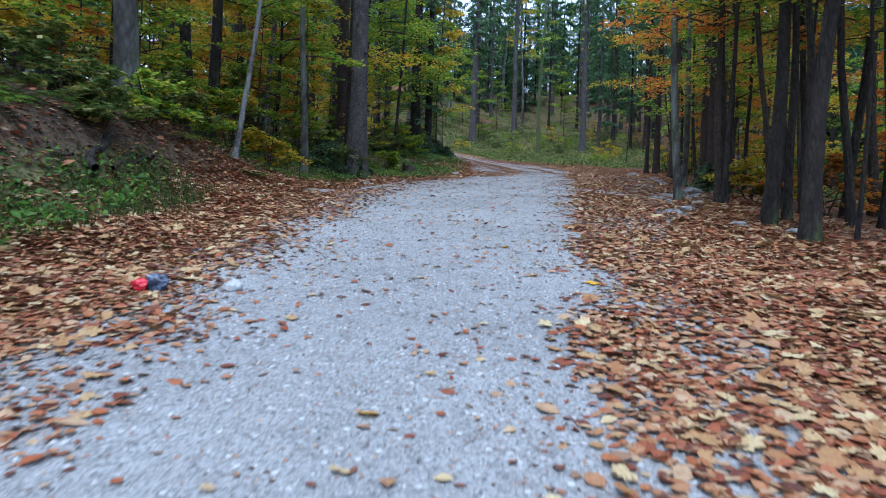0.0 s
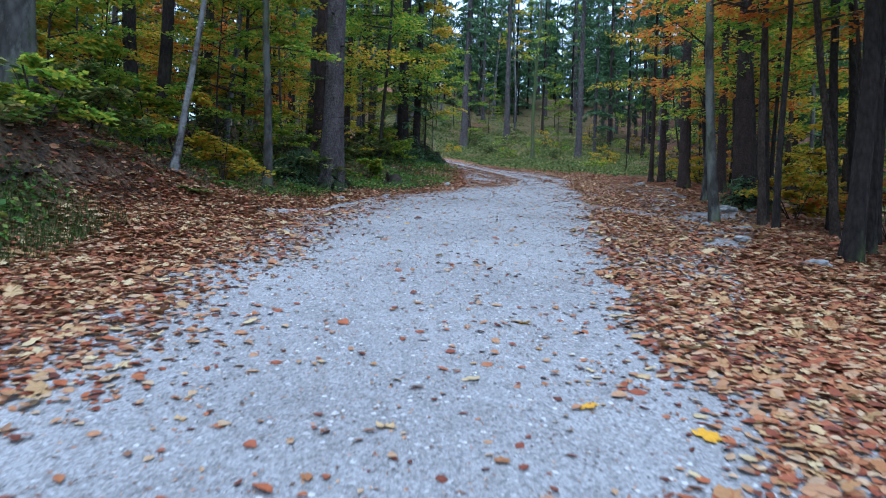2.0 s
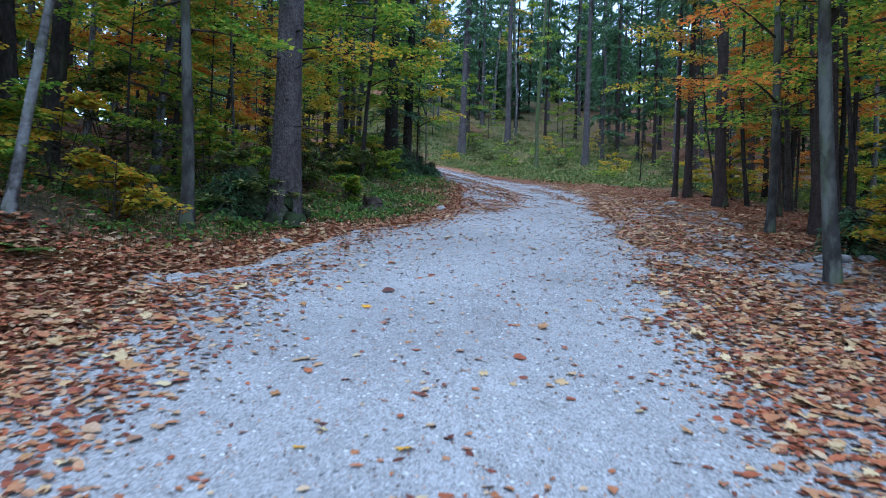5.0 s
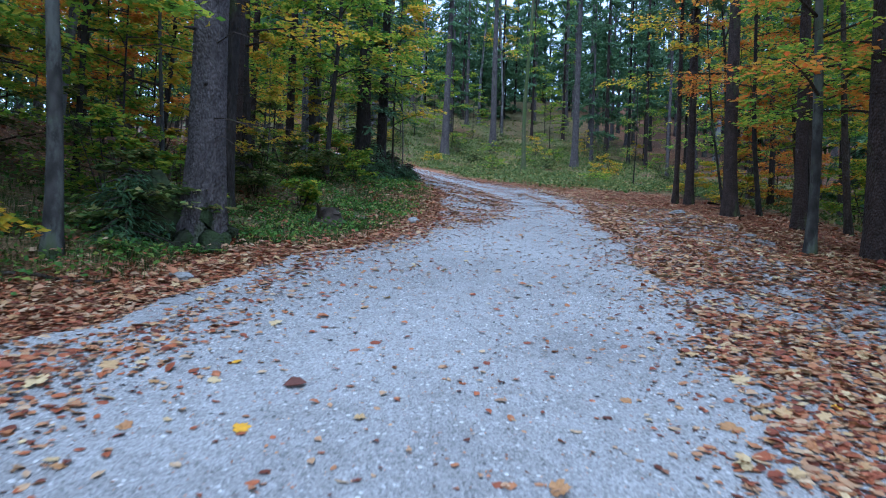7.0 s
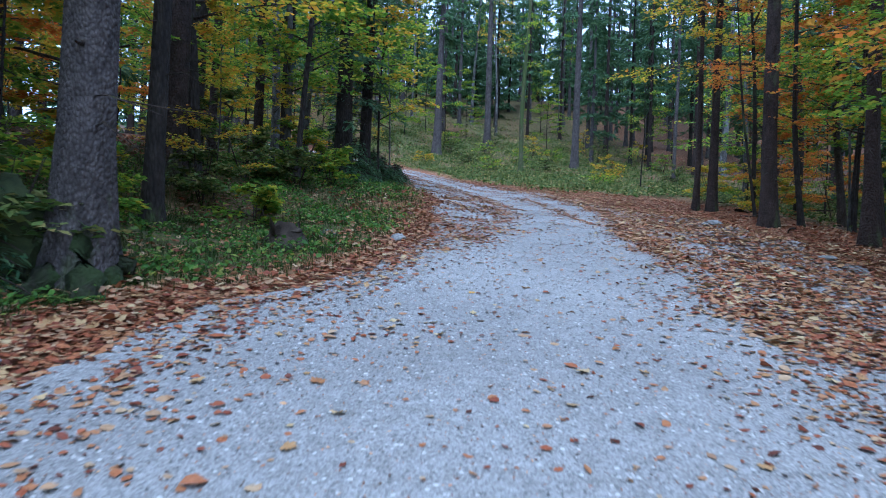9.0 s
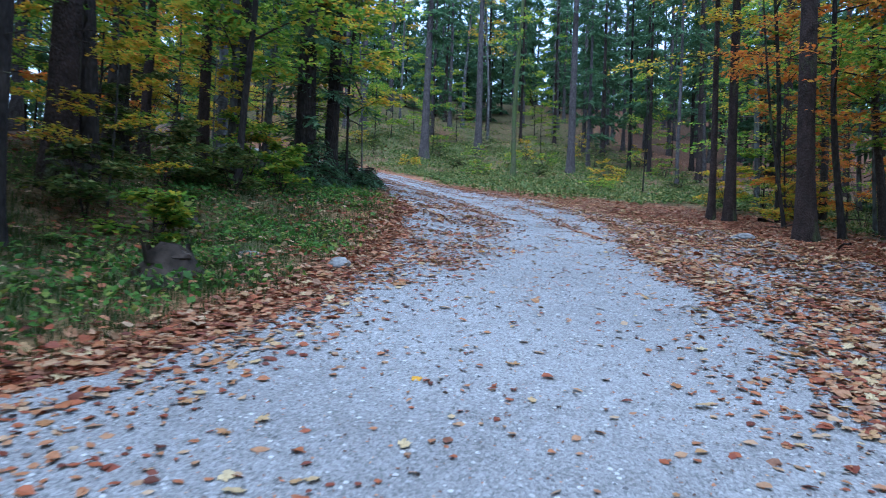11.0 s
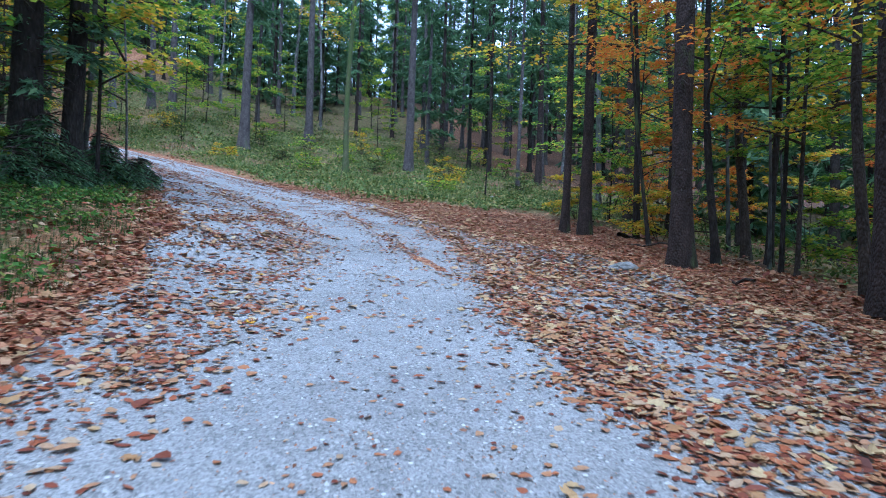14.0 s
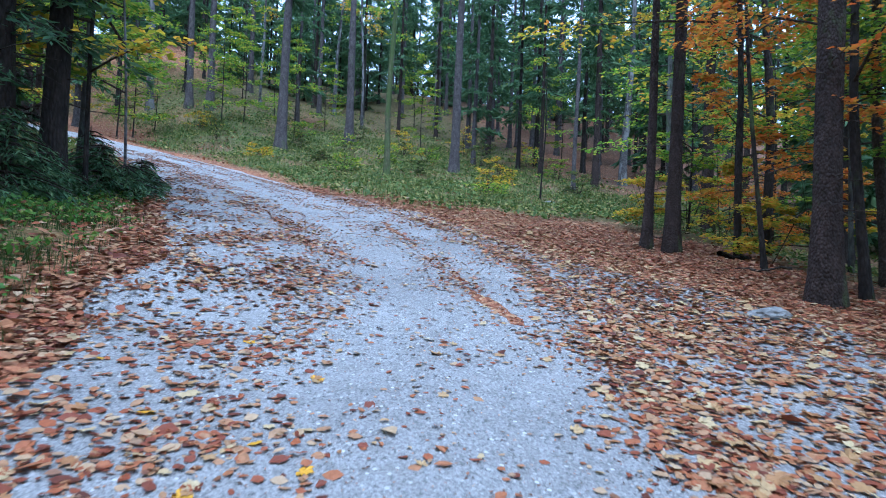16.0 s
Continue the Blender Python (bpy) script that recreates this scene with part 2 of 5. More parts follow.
def mesh_of(name, verts, faces, mat, shade=False):
    """A mesh from arrays: faces all of one length."""
    verts, faces = np.asarray(verts, np.float32), np.asarray(faces, np.int32)
    me = bpy.data.meshes.new(name)
    me.vertices.add(len(verts))
    me.vertices.foreach_set("co", verts.ravel())
    k = faces.shape[1]
    me.loops.add(faces.size)
    me.loops.foreach_set("vertex_index", faces.ravel())
    me.polygons.add(len(faces))
    me.polygons.foreach_set("loop_start", np.arange(0, faces.size, k, dtype=np.int32))
    me.update(calc_edges=True)
    me.materials.append(mat)
    me.polygons.foreach_set("use_smooth", np.full(len(faces), shade))
    return me


def smooth(a, b, v):
    t = min(1.0, max(0.0, (v - a) / (b - a)))
    return t * t * (3 - 2 * t)


def mix(a, b, t):
    return a + (b - a) * t


def ground(x, y):
    """Height of the ground: an even uphill slope, a bank beside the road, lower woods across it, a hill past the bend."""
    z = 0.178 * y + 0.1 - 0.25 * smooth(18, 36, y)
    far = smooth(22, 31, y)
    left, rise = mix(-2.3, 3.5, far), mix(0.27, 0.12, far)
    u = max(0.0, left - x)
    z += rise * (min(u, 14) - 0.9 * (1 - math.exp(-u / 0.9)) * (1 - far))
    z += 0.95 * smooth(-3.9, -5.3, x) * smooth(17, 11, y)
    v = max(0.0, x - mix(5.2, 13.0, smooth(8, 36, y)))
    z -= 0.09 * min(v, 12) * smooth(52, 36, y)
    d = (x - 6.3) * 0.86 + (y - 37.8) * 0.5
    w = smooth(0, 9, d)
    h = max(0.0, min(y, 100.0) - 40)
    z += w * (0.0027 * h * h + 0.1 * max(0.0, min(3 - x, 16)))
    return z


def bumps(x, y):
    """Unevenness of the forest floor, faint on the road."""
    off = smooth(0.0, 1.4, max(road_left(y) - 0.4 - x, x - road_right(y) - 0.6))
    p = Vector((x, y, 0))
    return off * (0.16 * noise.noise(p * 0.45) + 0.07 * noise.noise(p * 1.3)) + (0.012 + 0.03 * off) * noise.noise(p * 3.1)


def eased(table, y):
    """A value read off a short table, eased between its rows."""
    if y <= table[0][0]:
        return table[0][1]
    for (a, p), (b, q) in zip(table, table[1:]):
        if y <= b:
            return mix(p, q, smooth(a, b, y) * 0.4 + 0.6 * (y - a) / (b - a))
    return table[-1][1]


ROWS = {}


def along(table, y):
    """The same, read once every two centimetres and kept."""
    if id(table) not in ROWS:
        ROWS[id(table)] = [eased(table, -6 + i * 0.02) for i in range(3101)]
    return ROWS[id(table)][min(3100, max(0, int((y + 6) * 50 + 0.5)))]


# where the gravel and the belts of leaves begin and end, by the distance along the road
GRAVEL_LEFT = [(-6, -1.5), (4, -1.6), (8, -1.85), (13, -1.7), (15, -1.5), (17.4, -0.8), (20, 0.1), (22.7, 1.2), (25, 2.1), (28.3, 2.9), (31, 3.2), (34, 2.9), (39, 1.3), (43.5, -0.7), (48, -2.9), (52, -6.0), (56, -12)]
GRAVEL_RIGHT = [(-6, 0.2), (2.8, 0.95), (5.5, 1.45), (7.5, 1.8), (10, 2.25), (15, 3.15), (17.5, 3.7), (21, 4.2), (25, 4.7), (27, 5.3), (30, 6.1), (34, 6.3), (37.7, 5.7), (42, 4.3), (46, 1.6), (49, -0.4), (52, -3.6), (56, -9)]
LEAF_LEFT = [(-6, -3.4), (5.7, -3.8), (10, -4.6), (13, -4.0), (15, -2.9), (18.2, -2.1), (19.3, -0.95), (20, -0.55), (21.5, 0.0), (23, 0.35), (25, 0.6), (27, 0.75), (30, 0.9), (34, 0.1), (37, -0.8), (44, -2.8), (50, -7.5), (56, -14)]
LEAF_RIGHT = [(-6, 3.8), (6.5, 4.4), (9, 5.0), (14, 6.0), (19, 7.6), (24, 9.2), (29, 10.8), (36, 11.5), (40, 9.5), (44, 6.6), (47, 4.2), (49.5, 1.9), (53, -1.5), (56, -7)]


def road_left(y):
    return along(GRAVEL_LEFT, y)


def road_right(y):
    return along(GRAVEL_RIGHT, y)


def height(x, y):
    return ground(x, y) + bumps(x, y)


def gravel_edge(y):
    """How far the gravel reaches out under the leaves on the outer side."""
    wide = mix(1.0, 2.2, smooth(8, 13, y)) * mix(1.0, 0.6, smooth(29, 33, y)) + 1.3 * smooth(19, 22, y) * smooth(31, 27, y)
    return max(road_right(y) + 0.5, min(road_right(y) + wide, along(LEAF_RIGHT, y) - 0.7)) + 1.7 * math.exp(-((y - 15.6) / 2.2) ** 2)


def rut_line(y):
    """A washed-out runnel across the bend, in which leaves gather."""
    return 4.9 + 0.15 * noise.noise(Vector((y * 0.6, 0, 3)))


def surface(x, y):
    """The top of the gravel, with two shallow wheel ruts."""
    u = (x - road_left(y)) / (road_right(y) - road_left(y))
    rut = 0.02 * (math.exp(-((u - 0.25) / 0.1) ** 2) + math.exp(-((u - 0.75) / 0.1) ** 2))
    rut += 0.03 * smooth(26, 29, y) * smooth(38, 35, y) * math.exp(-((x - rut_line(y)) / 0.13) ** 2)
    return height(x, y) + 0.03 - rut + 0.01 * noise.noise(Vector((x, y, 2)) * 2.2)


def part(name, me, parent, label=""):
    ob = new(name, me)
    ob.parent = parent
    if name in ("twigwork", "dead_twigwork", "crown"):
        tagged(ob, kind="stuff")
    return tagged(ob, label) if label else ob


def thing(name, place, label, category, group="", turn=0.0):
    ob = new(name)
    ob.matrix_world = pose(*place, 0, 0, turn)
    return tagged(ob, label, category, group)


def tube(path, radii, sides, wob=0.0, seed=0):
    """Vertices and faces of a tapered, slightly uneven tube along a path."""
    path, n = [Vector(p) for p in path], len(path)
    verts, faces = [], []
    for i, p in enumerate(path):
        d = (path[min(i + 1, n - 1)] - path[max(i - 1, 0)]).normalized()
        a = d.orthogonal().normalized() if abs(d.z) < 0.9 else Vector((1, 0, 0)).cross(d).normalized()
        b = d.cross(a)
        for k in range(sides):
            w = 2 * math.pi * k / sides
            s = radii[i] * (1 + wob * noise.noise(Vector((math.cos(w) * 1.5 + seed, math.sin(w) * 1.5, i * 0.5))))
            verts.append(p + (a * math.cos(w) + b * math.sin(w)) * s)
    for i in range(n - 1):
        for k in range(sides):
            l = (k + 1) % sides
            faces.append((i * sides + k, i * sides + l, (i + 1) * sides + l, (i + 1) * sides + k))
    return verts, faces


def joined(name, tubes, mat, shade=True):
    verts, faces = [], []
    for v, f in tubes:
        base = len(verts)
        verts += v
        faces += [tuple(base + i for i in q) for q in f]
    return mesh_of(name, [tuple(v) for v in verts], faces, mat, shade)


def leaf_mesh(name, centres, ways, ups, lengths, widths, mat, fold=0.15, shape="oval"):
    """Many leaves in one mesh, each its own island, folded along the midrib or with lobes."""
    centres, ways, ups = np.asarray(centres), np.asarray(ways), np.asarray(ups)
    ways = ways / np.linalg.norm(ways, axis=1)[:, None]
    side = np.cross(ways, ups)
    side /= np.linalg.norm(side, axis=1)[:, None] + 1e-9
    ups = np.cross(side, ways)
    L, W = np.asarray(lengths)[:, None], np.asarray(widths)[:, None]
    n = len(centres)
    if shape == "oval":
        outline = [(-0.5, 0.0, 0.0), (-0.12, 0.5, 1.0), (0.22, 0.4, 1.0), (0.5, 0.0, 0.3), (0.22, -0.4, 1.0), (-0.12, -0.5, 1.0)]
        local = np.array([(0, 1, 2, 3), (0, 3, 4, 5)])
    elif shape == "diamond":
        outline = [(-0.5, 0.0, 0.0), (0.0, 0.5, 1.0), (0.5, 0.0, 0.0), (0.0, -0.5, 1.0)]
        local = np.array([(0, 1, 2, 3)])
    else:
        half = [(0, 1.0), (12, 0.76), (21, 0.78), (31, 0.58), (46, 0.98), (58, 0.74), (72, 0.74), (84, 0.56), (100, 0.8), (128, 0.6), (155, 0.5), (180, 0.2)]
        rim = half + [(-a, q) for a, q in half[-2:0:-1]]
        outline = [(0.54 * q * math.cos(radians(a)), 0.54 * q * math.sin(radians(a)), 1.3 * q * abs(math.sin(radians(a) * 1.5)) * (0.4 + 0.6 * (i % 3) / 2)) for i, (a, q) in enumerate(rim)] + [(0.0, 0.0, 0.0)]
        local = np.array([(len(rim), i, (i + 1) % len(rim)) for i in range(len(rim))])
    k = len(outline)
    verts = np.empty((n, k, 3), np.float32)
    curl = rng.uniform(-0.9, 1.8, (n, 1)) * fold
    for i, (u, v, h) in enumerate(outline):
        verts[:, i] = centres + ways * (L * u) + side * (W * v) + ups * (W * h * curl)
    faces = (local[None] + (np.arange(n) * k)[:, None, None]).reshape(-1, local.shape[1])
    return mesh_of(name, verts.reshape(-1, 3), faces, mat)


# ---- ground and road ----


def steps(lo, hi, fine, reach, grow=1.22):
    mid = list(np.arange(lo, hi + fine / 2, fine))
    a, s = [lo], fine
    while a[-1] > -reach:
        s *= grow
        a.append(a[-1] - s)
    b, s = [hi], fine
    while b[-1] < reach:
        s *= grow
        b.append(b[-1] + s)
    return a[:0:-1] + mid + b[1:]


def sheet(name, xs, ys, z_of, mat):
    verts = [(x, y, z_of(x, y)) for y in ys for x in xs]
    w = len(xs)
    faces = [(j * w + i, j * w + i + 1, (j + 1) * w + i + 1, (j + 1) * w + i) for j in range(len(ys) - 1) for i in range(w - 1)]
    return new(name, mesh_of(name, verts, faces, mat, True))


def land(x, y):
    if y > 100 or y < -30 or abs(x) > 60:
        return ground(max(-60, min(60, x)), max(-30, min(150, y))) + 0.4 * noise.noise(Vector((x, y, 0)) * 0.1)
    return height(x, y)


ground_xs, ground_ys = steps(-12, 16, 0.22, 700), steps(-3, 54, 0.22, 700)
earth = tagged(sheet("ground", ground_xs, ground_ys, land, SOIL), "brown leaf-strewn forest floor with green herbs", "ground", kind="structure")


def patch(x, y):
    """A strip of grass at the foot of the bank."""
    return smooth(-3.35, -3.7, x) * smooth(-4.7, -4.35, x) * smooth(11, 9.5, y)


def greenness(x, y):
    """How far herbs and grass cover the floor."""
    n = noise.noise(Vector((x, y, 3)) * 0.35) * 0.5 + noise.noise(Vector((x, y, 8)) * 1.1) * 0.3
    inner = 0.5 * smooth(-0.2, 0.8, along(LEAF_LEFT, y) - x) * smooth(12, 19, y) * smooth(9, 3, along(LEAF_LEFT, y) - x)
    inner = max(inner, 0.6 * patch(x, y))
    beyond = smooth(-0.3, 2.5, (x - 6.3) * 0.86 + (y - 40.5) * 0.5) * smooth(38, 45, y) * smooth(95, 70, y) * mix(1.0, smooth(22, 12, x), smooth(46, 56, y))
    outer = 0.55 * smooth(1.0, 4.0, x - along(LEAF_RIGHT, y)) * smooth(16, 22, y) * smooth(24, 16, x)
    return max(0.0, min(1.0, max(inner, beyond * 0.7, outer) + n * 1.3 * max(inner, beyond, outer)))


def bareness(x, y):
    n = noise.noise(Vector((x, y, 5)) * 0.5)
    bank = smooth(-3.8, -4.4, x) * smooth(16, 12, y)
    return max(0.0, min(1.0, bank + smooth(0.3, 2.0, along(LEAF_LEFT, y) - x) * 0.85 + smooth(0.5, 2.5, x - along(LEAF_RIGHT, y)) * 0.6 + 0.5 * n))


for attr, f in (("green_cover", greenness), ("bare_soil", bareness)):
    a = earth.data.attributes.new(attr, "FLOAT", "POINT")
    a.data.foreach_set("value", np.array([f(x, y) for y in ground_ys for x in ground_xs], np.float32))

road_ys = list(np.arange(-8, 55.9, 0.16))
ACROSS = 64
road_verts, road_faces = [], []
for y in road_ys:
    l = min(road_left(y) - 0.4, max(along(LEAF_LEFT, y), road_left(y) - mix(1.5, 3.0, smooth(10, 20, y))) + mix(0.5, 0.1, smooth(17, 21, y))) + 0.28 * noise.noise(Vector((y * 0.7, 1, 0))) + 0.12 * noise.noise(Vector((y * 2.5, 4, 0)))
    r = gravel_edge(y) + 0.3 * noise.noise(Vector((y * 0.6, 9, 0))) + 0.12 * noise.noise(Vector((y * 2.3, 7, 0)))
    for i in range(ACROSS + 1):
        u = i / ACROSS
        x = mix(l, r, u)
        lift = mix(-0.07, 0.0, smooth(0.0, 0.45, min(u, 1 - u) * (r - l)))
        road_verts.append((x, y, surface(x, y) + lift))
for j in range(len(road_ys) - 1):
    for i in range(ACROSS):
        a = j * (ACROSS + 1) + i
        road_faces.append((a, a + 1, a + ACROSS + 2, a + ACROSS + 1))
road = tagged(new("road", mesh_of("road", road_verts, road_faces, GRAVEL, True)), "pale crushed limestone forest road with scattered leaves", "road", kind="structure")

# ---- trees ----


def trunk_path(h, lean, bend, seed, n=13):
    r = random.Random(seed)
    a, b = r.uniform(0, 6.28), r.uniform(0, 6.28)
    return [(lean[0] * z + bend * math.sin(z * 0.35 + a) * min(1, z / 3), lean[1] * z + bend * math.sin(z * 0.3 + b) * min(1, z / 3), z) for z in [-0.4] + [h * (i / (n - 1)) ** 1.6 for i in range(n)]]


def trunk_mesh(h, d, mat, lean=(0, 0), bend=0.04, seed=0, sides=12, flare=0.55):
    path = trunk_path(h, lean, bend, seed)
    radii = [d / 2 * ((1 - 0.8 * max(0, p[2]) / h) + flare * math.exp(-max(0, p[2]) / (1.1 * d + 0.12)) * (1 if p[2] > -0.1 else 1.3)) for p in path]
    return joined("trunk", [tube(path, radii, sides, 0.16, seed)], mat), path


def at_height(path, z):
    for p, q in zip(path, path[1:]):
        if p[2] <= z <= q[2]:
            t = (z - p[2]) / (q[2] - p[2])
            return Vector(p).lerp(Vector(q), t)
    return Vector(path[-1])


def dead_branches(path, lo, hi, count, length, seed):
    """Short, thin, mostly bare side branches low on a conifer."""
    r, tubes = random.Random(seed), []
    for _ in range(count):
        z, a, l = r.uniform(lo, hi), r.uniform(0, 6.28), length * r.uniform(0.3, 1.0)
        p = at_height(path, z)
        q = p + Vector((math.cos(a) * l * 0.5, math.sin(a) * l * 0.5, -0.03 * l + r.uniform(-0.1, 0.1)))
        e = p + Vector((math.cos(a + 0.15) * l, math.sin(a + 0.15) * l, -0.3 * l * r.uniform(0.0, 1.0)))
        tubes.append(tube([p, q, e], [0.014, 0.01, 0.004], 4))
    return joined("dead_twigwork", tubes, TWIG)


def conifer_crown(path, lo, h, reach, whorls, seed, size=0.3):
    """Drooping boughs with hanging twigs of needles, long below and short at the tip."""
    g, r = np.random.default_rng(seed), random.Random(seed)
    C, Wy, U, Ls, tubes = [], [], [], [], []
    for k in range(whorls):
        z = mix(lo, h * 0.985, (k + r.random() * 0.6) / whorls)
        l0 = reach * (1 - (z - lo) / (h - lo + 0.01)) ** 0.8 + 0.25
        for _ in range(r.choice((3, 4, 4, 5))):
            a, l = r.uniform(0, 6.28), l0 * r.uniform(0.55, 1.1)
            p = at_height(path, z)
            dirv = Vector((math.cos(a), math.sin(a), 0))
            pts = [p + dirv * (l * s) + Vector((0, 0, -0.35 * l * s * s + 0.05 * l * s)) for s in (0, 0.4, 0.75, 1)]
            tubes.append(tube(pts, [0.022, 0.015, 0.009, 0.004], 3))
            m = max(6, int(l / size * 9))
            s = g.uniform(0.12, 1.0, m)
            sd = np.array((-dirv.y, dirv.x, 0.0))
            off = g.normal(0, 0.2, m) * l * 0.75 * (1.15 - s)
            base = np.array(p)[None] + np.outer(s * l, np.array(dirv)) + np.outer(off, sd)
            base[:, 2] += -0.35 * l * s * s + 0.05 * l * s - np.abs(off) * 0.35 - g.uniform(0, 0.22, m)
            C.append(base)
            Wy.append(np.outer(np.ones(m), np.array(dirv)) * 0.7 + np.outer(np.sign(off) * 0.7, sd) + g.normal(0, 0.3, (m, 3)) + np.array((0, 0, -0.45)))
            U.append(g.normal(0, 0.5, (m, 3)) + np.array((0, 0, 1)))
            Ls.append(g.uniform(0.7, 1.5, m) * size)
    C, Wy, U, Ls = np.concatenate(C), np.concatenate(Wy), np.concatenate(U), np.concatenate(Ls)
    return leaf_mesh("crown", C, Wy, U, Ls, Ls * 0.2, NEEDLES, 0.2, "diamond"), joined("twigwork", tubes, TWIG)


def leafy_crown(path, lo, hi, count, reach, leaves, mat, seed, size=0.09, rise=0.25):
    """Limbs that fork into flat sprays of leaves with gaps between them."""
    g, r = np.random.default_rng(seed), random.Random(seed)
    C, Wy, U, tubes, limbs = [], [], [], [], []
    per = max(4, leaves // (count * 6))
    for k in range(count):
        z, a = mix(lo, hi, (k + r.random()) / count), r.uniform(0, 6.28)
        l = reach * r.uniform(0.5, 1.1) * (1 - 0.45 * (z - lo) / (hi - lo + 0.01))
        p = at_height(path, z)
        d = Vector((math.cos(a), math.sin(a), rise * r.uniform(0.3, 1.8)))
        pts = [p + d * (l * s) + Vector((0, 0, -0.12 * l * s * s)) for s in (0, 0.3, 0.65, 1)]
        limbs.append(tube(pts, [0.008 + 0.01 * l, 0.006 + 0.007 * l, 0.005 + 0.003 * l, 0.003], 5))
        for j in range(6):
            s = 0.25 + 0.75 * (j + r.random() * 0.8) / 6
            q = p + d * (l * s) + Vector((0, 0, -0.12 * l * s * s))
            b = a + (1 if j % 2 else -1) * r.uniform(0.4, 1.2)
            m = l * r.uniform(0.25, 0.5)
            e = q + Vector((math.cos(b) * m, math.sin(b) * m, m * r.uniform(-0.25, 0.15)))
            tubes.append(tube([q, e], [0.006, 0.002], 3))
            t = g.uniform(0.05, 1.15, per)
            base = np.array(q)[None] + np.outer(t, np.array(e - q))
            sd = np.array((-math.sin(b), math.cos(b), 0.0))
            off = g.normal(0, 0.13, per) * (m + 0.25)
            C.append(base + np.outer(off, sd) + g.normal(0, 0.035, (per, 3)))
            Wy.append(np.outer(np.ones(per), (math.cos(b), math.sin(b), -0.15)) * 0.7 + np.outer(np.sign(off) * 0.8, sd) + g.normal(0, 0.25, (per, 3)))
            U.append(g.normal(0, 0.35, (per, 3)) + np.array((0, 0, 1)))
    C, Wy, U = np.concatenate(C), np.concatenate(Wy), np.concatenate(U)
    Ls = g.uniform(0.7, 1.25, len(C)) * size
    return leaf_mesh("crown", C, Wy, U, Ls, Ls * 0.62, mat, 0.15, "diamond"), joined("twigwork", tubes, TWIG), [joined("limb", [v], TWIG) for v in limbs]


def spruce(x, y, d, h=24, mat=SPRUCE_BARK, crown=9.0, reach=2.6, dead=26, label="", seed=0, lean=(0, 0), whorls=12, size=0.38, group="spruces of the forest"):
    t = thing("spruce_tree", (x, y, height(x, y)), label or "tall spruce with reddish brown scaly trunk on the forest floor", "tree", group)
    me, path = trunk_mesh(h, d, mat, lean, 0.03, seed)
    part("trunk", me, t)
    if dead:
        part("dead_twigwork", dead_branches(path, 1.2, crown + 2, dead, 0.5 + 2.2 * d, seed), t)
    c, b = conifer_crown(path, crown, h, reach, whorls, seed, size)
    if size < 0.5:
        part("twigwork", b, t)
    part("crown", c, t)
    return t


def broadleaf(x, y, d, h=13, mat=BEECH_BARK, leaves=GREEN, lo=2.5, count=16, reach=2.4, number=2600, size=0.11, label="", seed=0, lean=(0, 0), bend=0.1, group="broadleaf trees of the forest", name="beech_tree"):
    t = thing(name, (x, y, height(x, y)), label or "young beech with smooth grey trunk and autumn leaves", "tree", group)
    me, path = trunk_mesh(h, d, mat, lean, bend, seed, 9, 0.4)
    part("trunk", me, t)
    c, b, limbs = leafy_crown(path, lo, min(h * 0.97, lo + 7.5), count, reach, number, leaves, seed, size)
    for limb in limbs:
        part("limb", limb, t)
    part("twigwork", b, t)
    part("crown", c, t)
    return t


# inner side of the road
old = spruce(-2.66, 18.8, 0.52, 26, GREY_BARK, 9.5, 2.8, 20, "massive old spruce with grey-brown trunk and mossy root flare", 3)
for i, (a, l, d) in enumerate([(15, 0.75, 0.15), (75, 0.6, 0.12), (150, 0.8, 0.17), (205, 0.95, 0.2), (250, 0.75, 0.16), (300, 0.9, 0.17), (340, 0.6, 0.13)]):
    ca, sa = math.cos(radians(a)), math.sin(radians(a))
    rows = [(0.2, 0.75), (0.3, 0.38), (0.46, 0.14), (0.7, 0.02), (1.0, -0.14)]
    path = [(ca * l * u + (0.03 * math.sin(5 * u + i)), sa * l * u, z + 0.178 * sa * l * u) for u, z in rows]
    part("root", joined("root", [tube(path, [d * 0.35, d * 0.7, d, d * 0.8, d * 0.4], 9, 0.35, 70 + i)], MOSSY_ROOT), old, "dark mossy root buttress")
for i, (z, a) in enumerate([(2.3, 280), (3.1, 230), (3.6, 310), (4.4, 260), (5.2, 300), (5.9, 240)]):
    ca, sa = math.cos(radians(a)), math.sin(radians(a))
    part("branch_stub", joined("branch_stub", [tube([(0.12 * ca, 0.12 * sa, z), (0.3 * ca, 0.3 * sa, z - 0.01), (0.42 * ca, 0.42 * sa, z - 0.04)], [0.045, 0.028, 0.012], 6, 0.3, i)], DARK_BARK), old, "broken dark branch stub")
broadleaf(-5.7, 11.6, 0.42, 20, BEECH_BARK, GREEN, 5, 18, 3.2, 3800, 0.14, "thick pale-barked beech on the leafy bank", 5)
broadleaf(-7.1, 17.9, 0.36, 16, DARK_BARK, YELLOW, 4, 18, 3.2, 3800, 0.14, "dark forked maple among undergrowth", 6, (-0.1, 0.0), name="maple_tree")
broadleaf(-6.85, 18.3, 0.34, 17, DARK_BARK, GREEN, 4, 18, 3.2, 3800, 0.14, "dark straight-stemmed maple among undergrowth", 7, (0.04, 0.0), name="maple_tree")
broadleaf(-4.6, 14.1, 0.125, 10, BIRCH_BARK, GREEN, 3.2, 14, 2.2, 2400, 0.13, "slender leaning birch with lichen-white bark", 8, (0.1, 0.02), name="birch_tree")
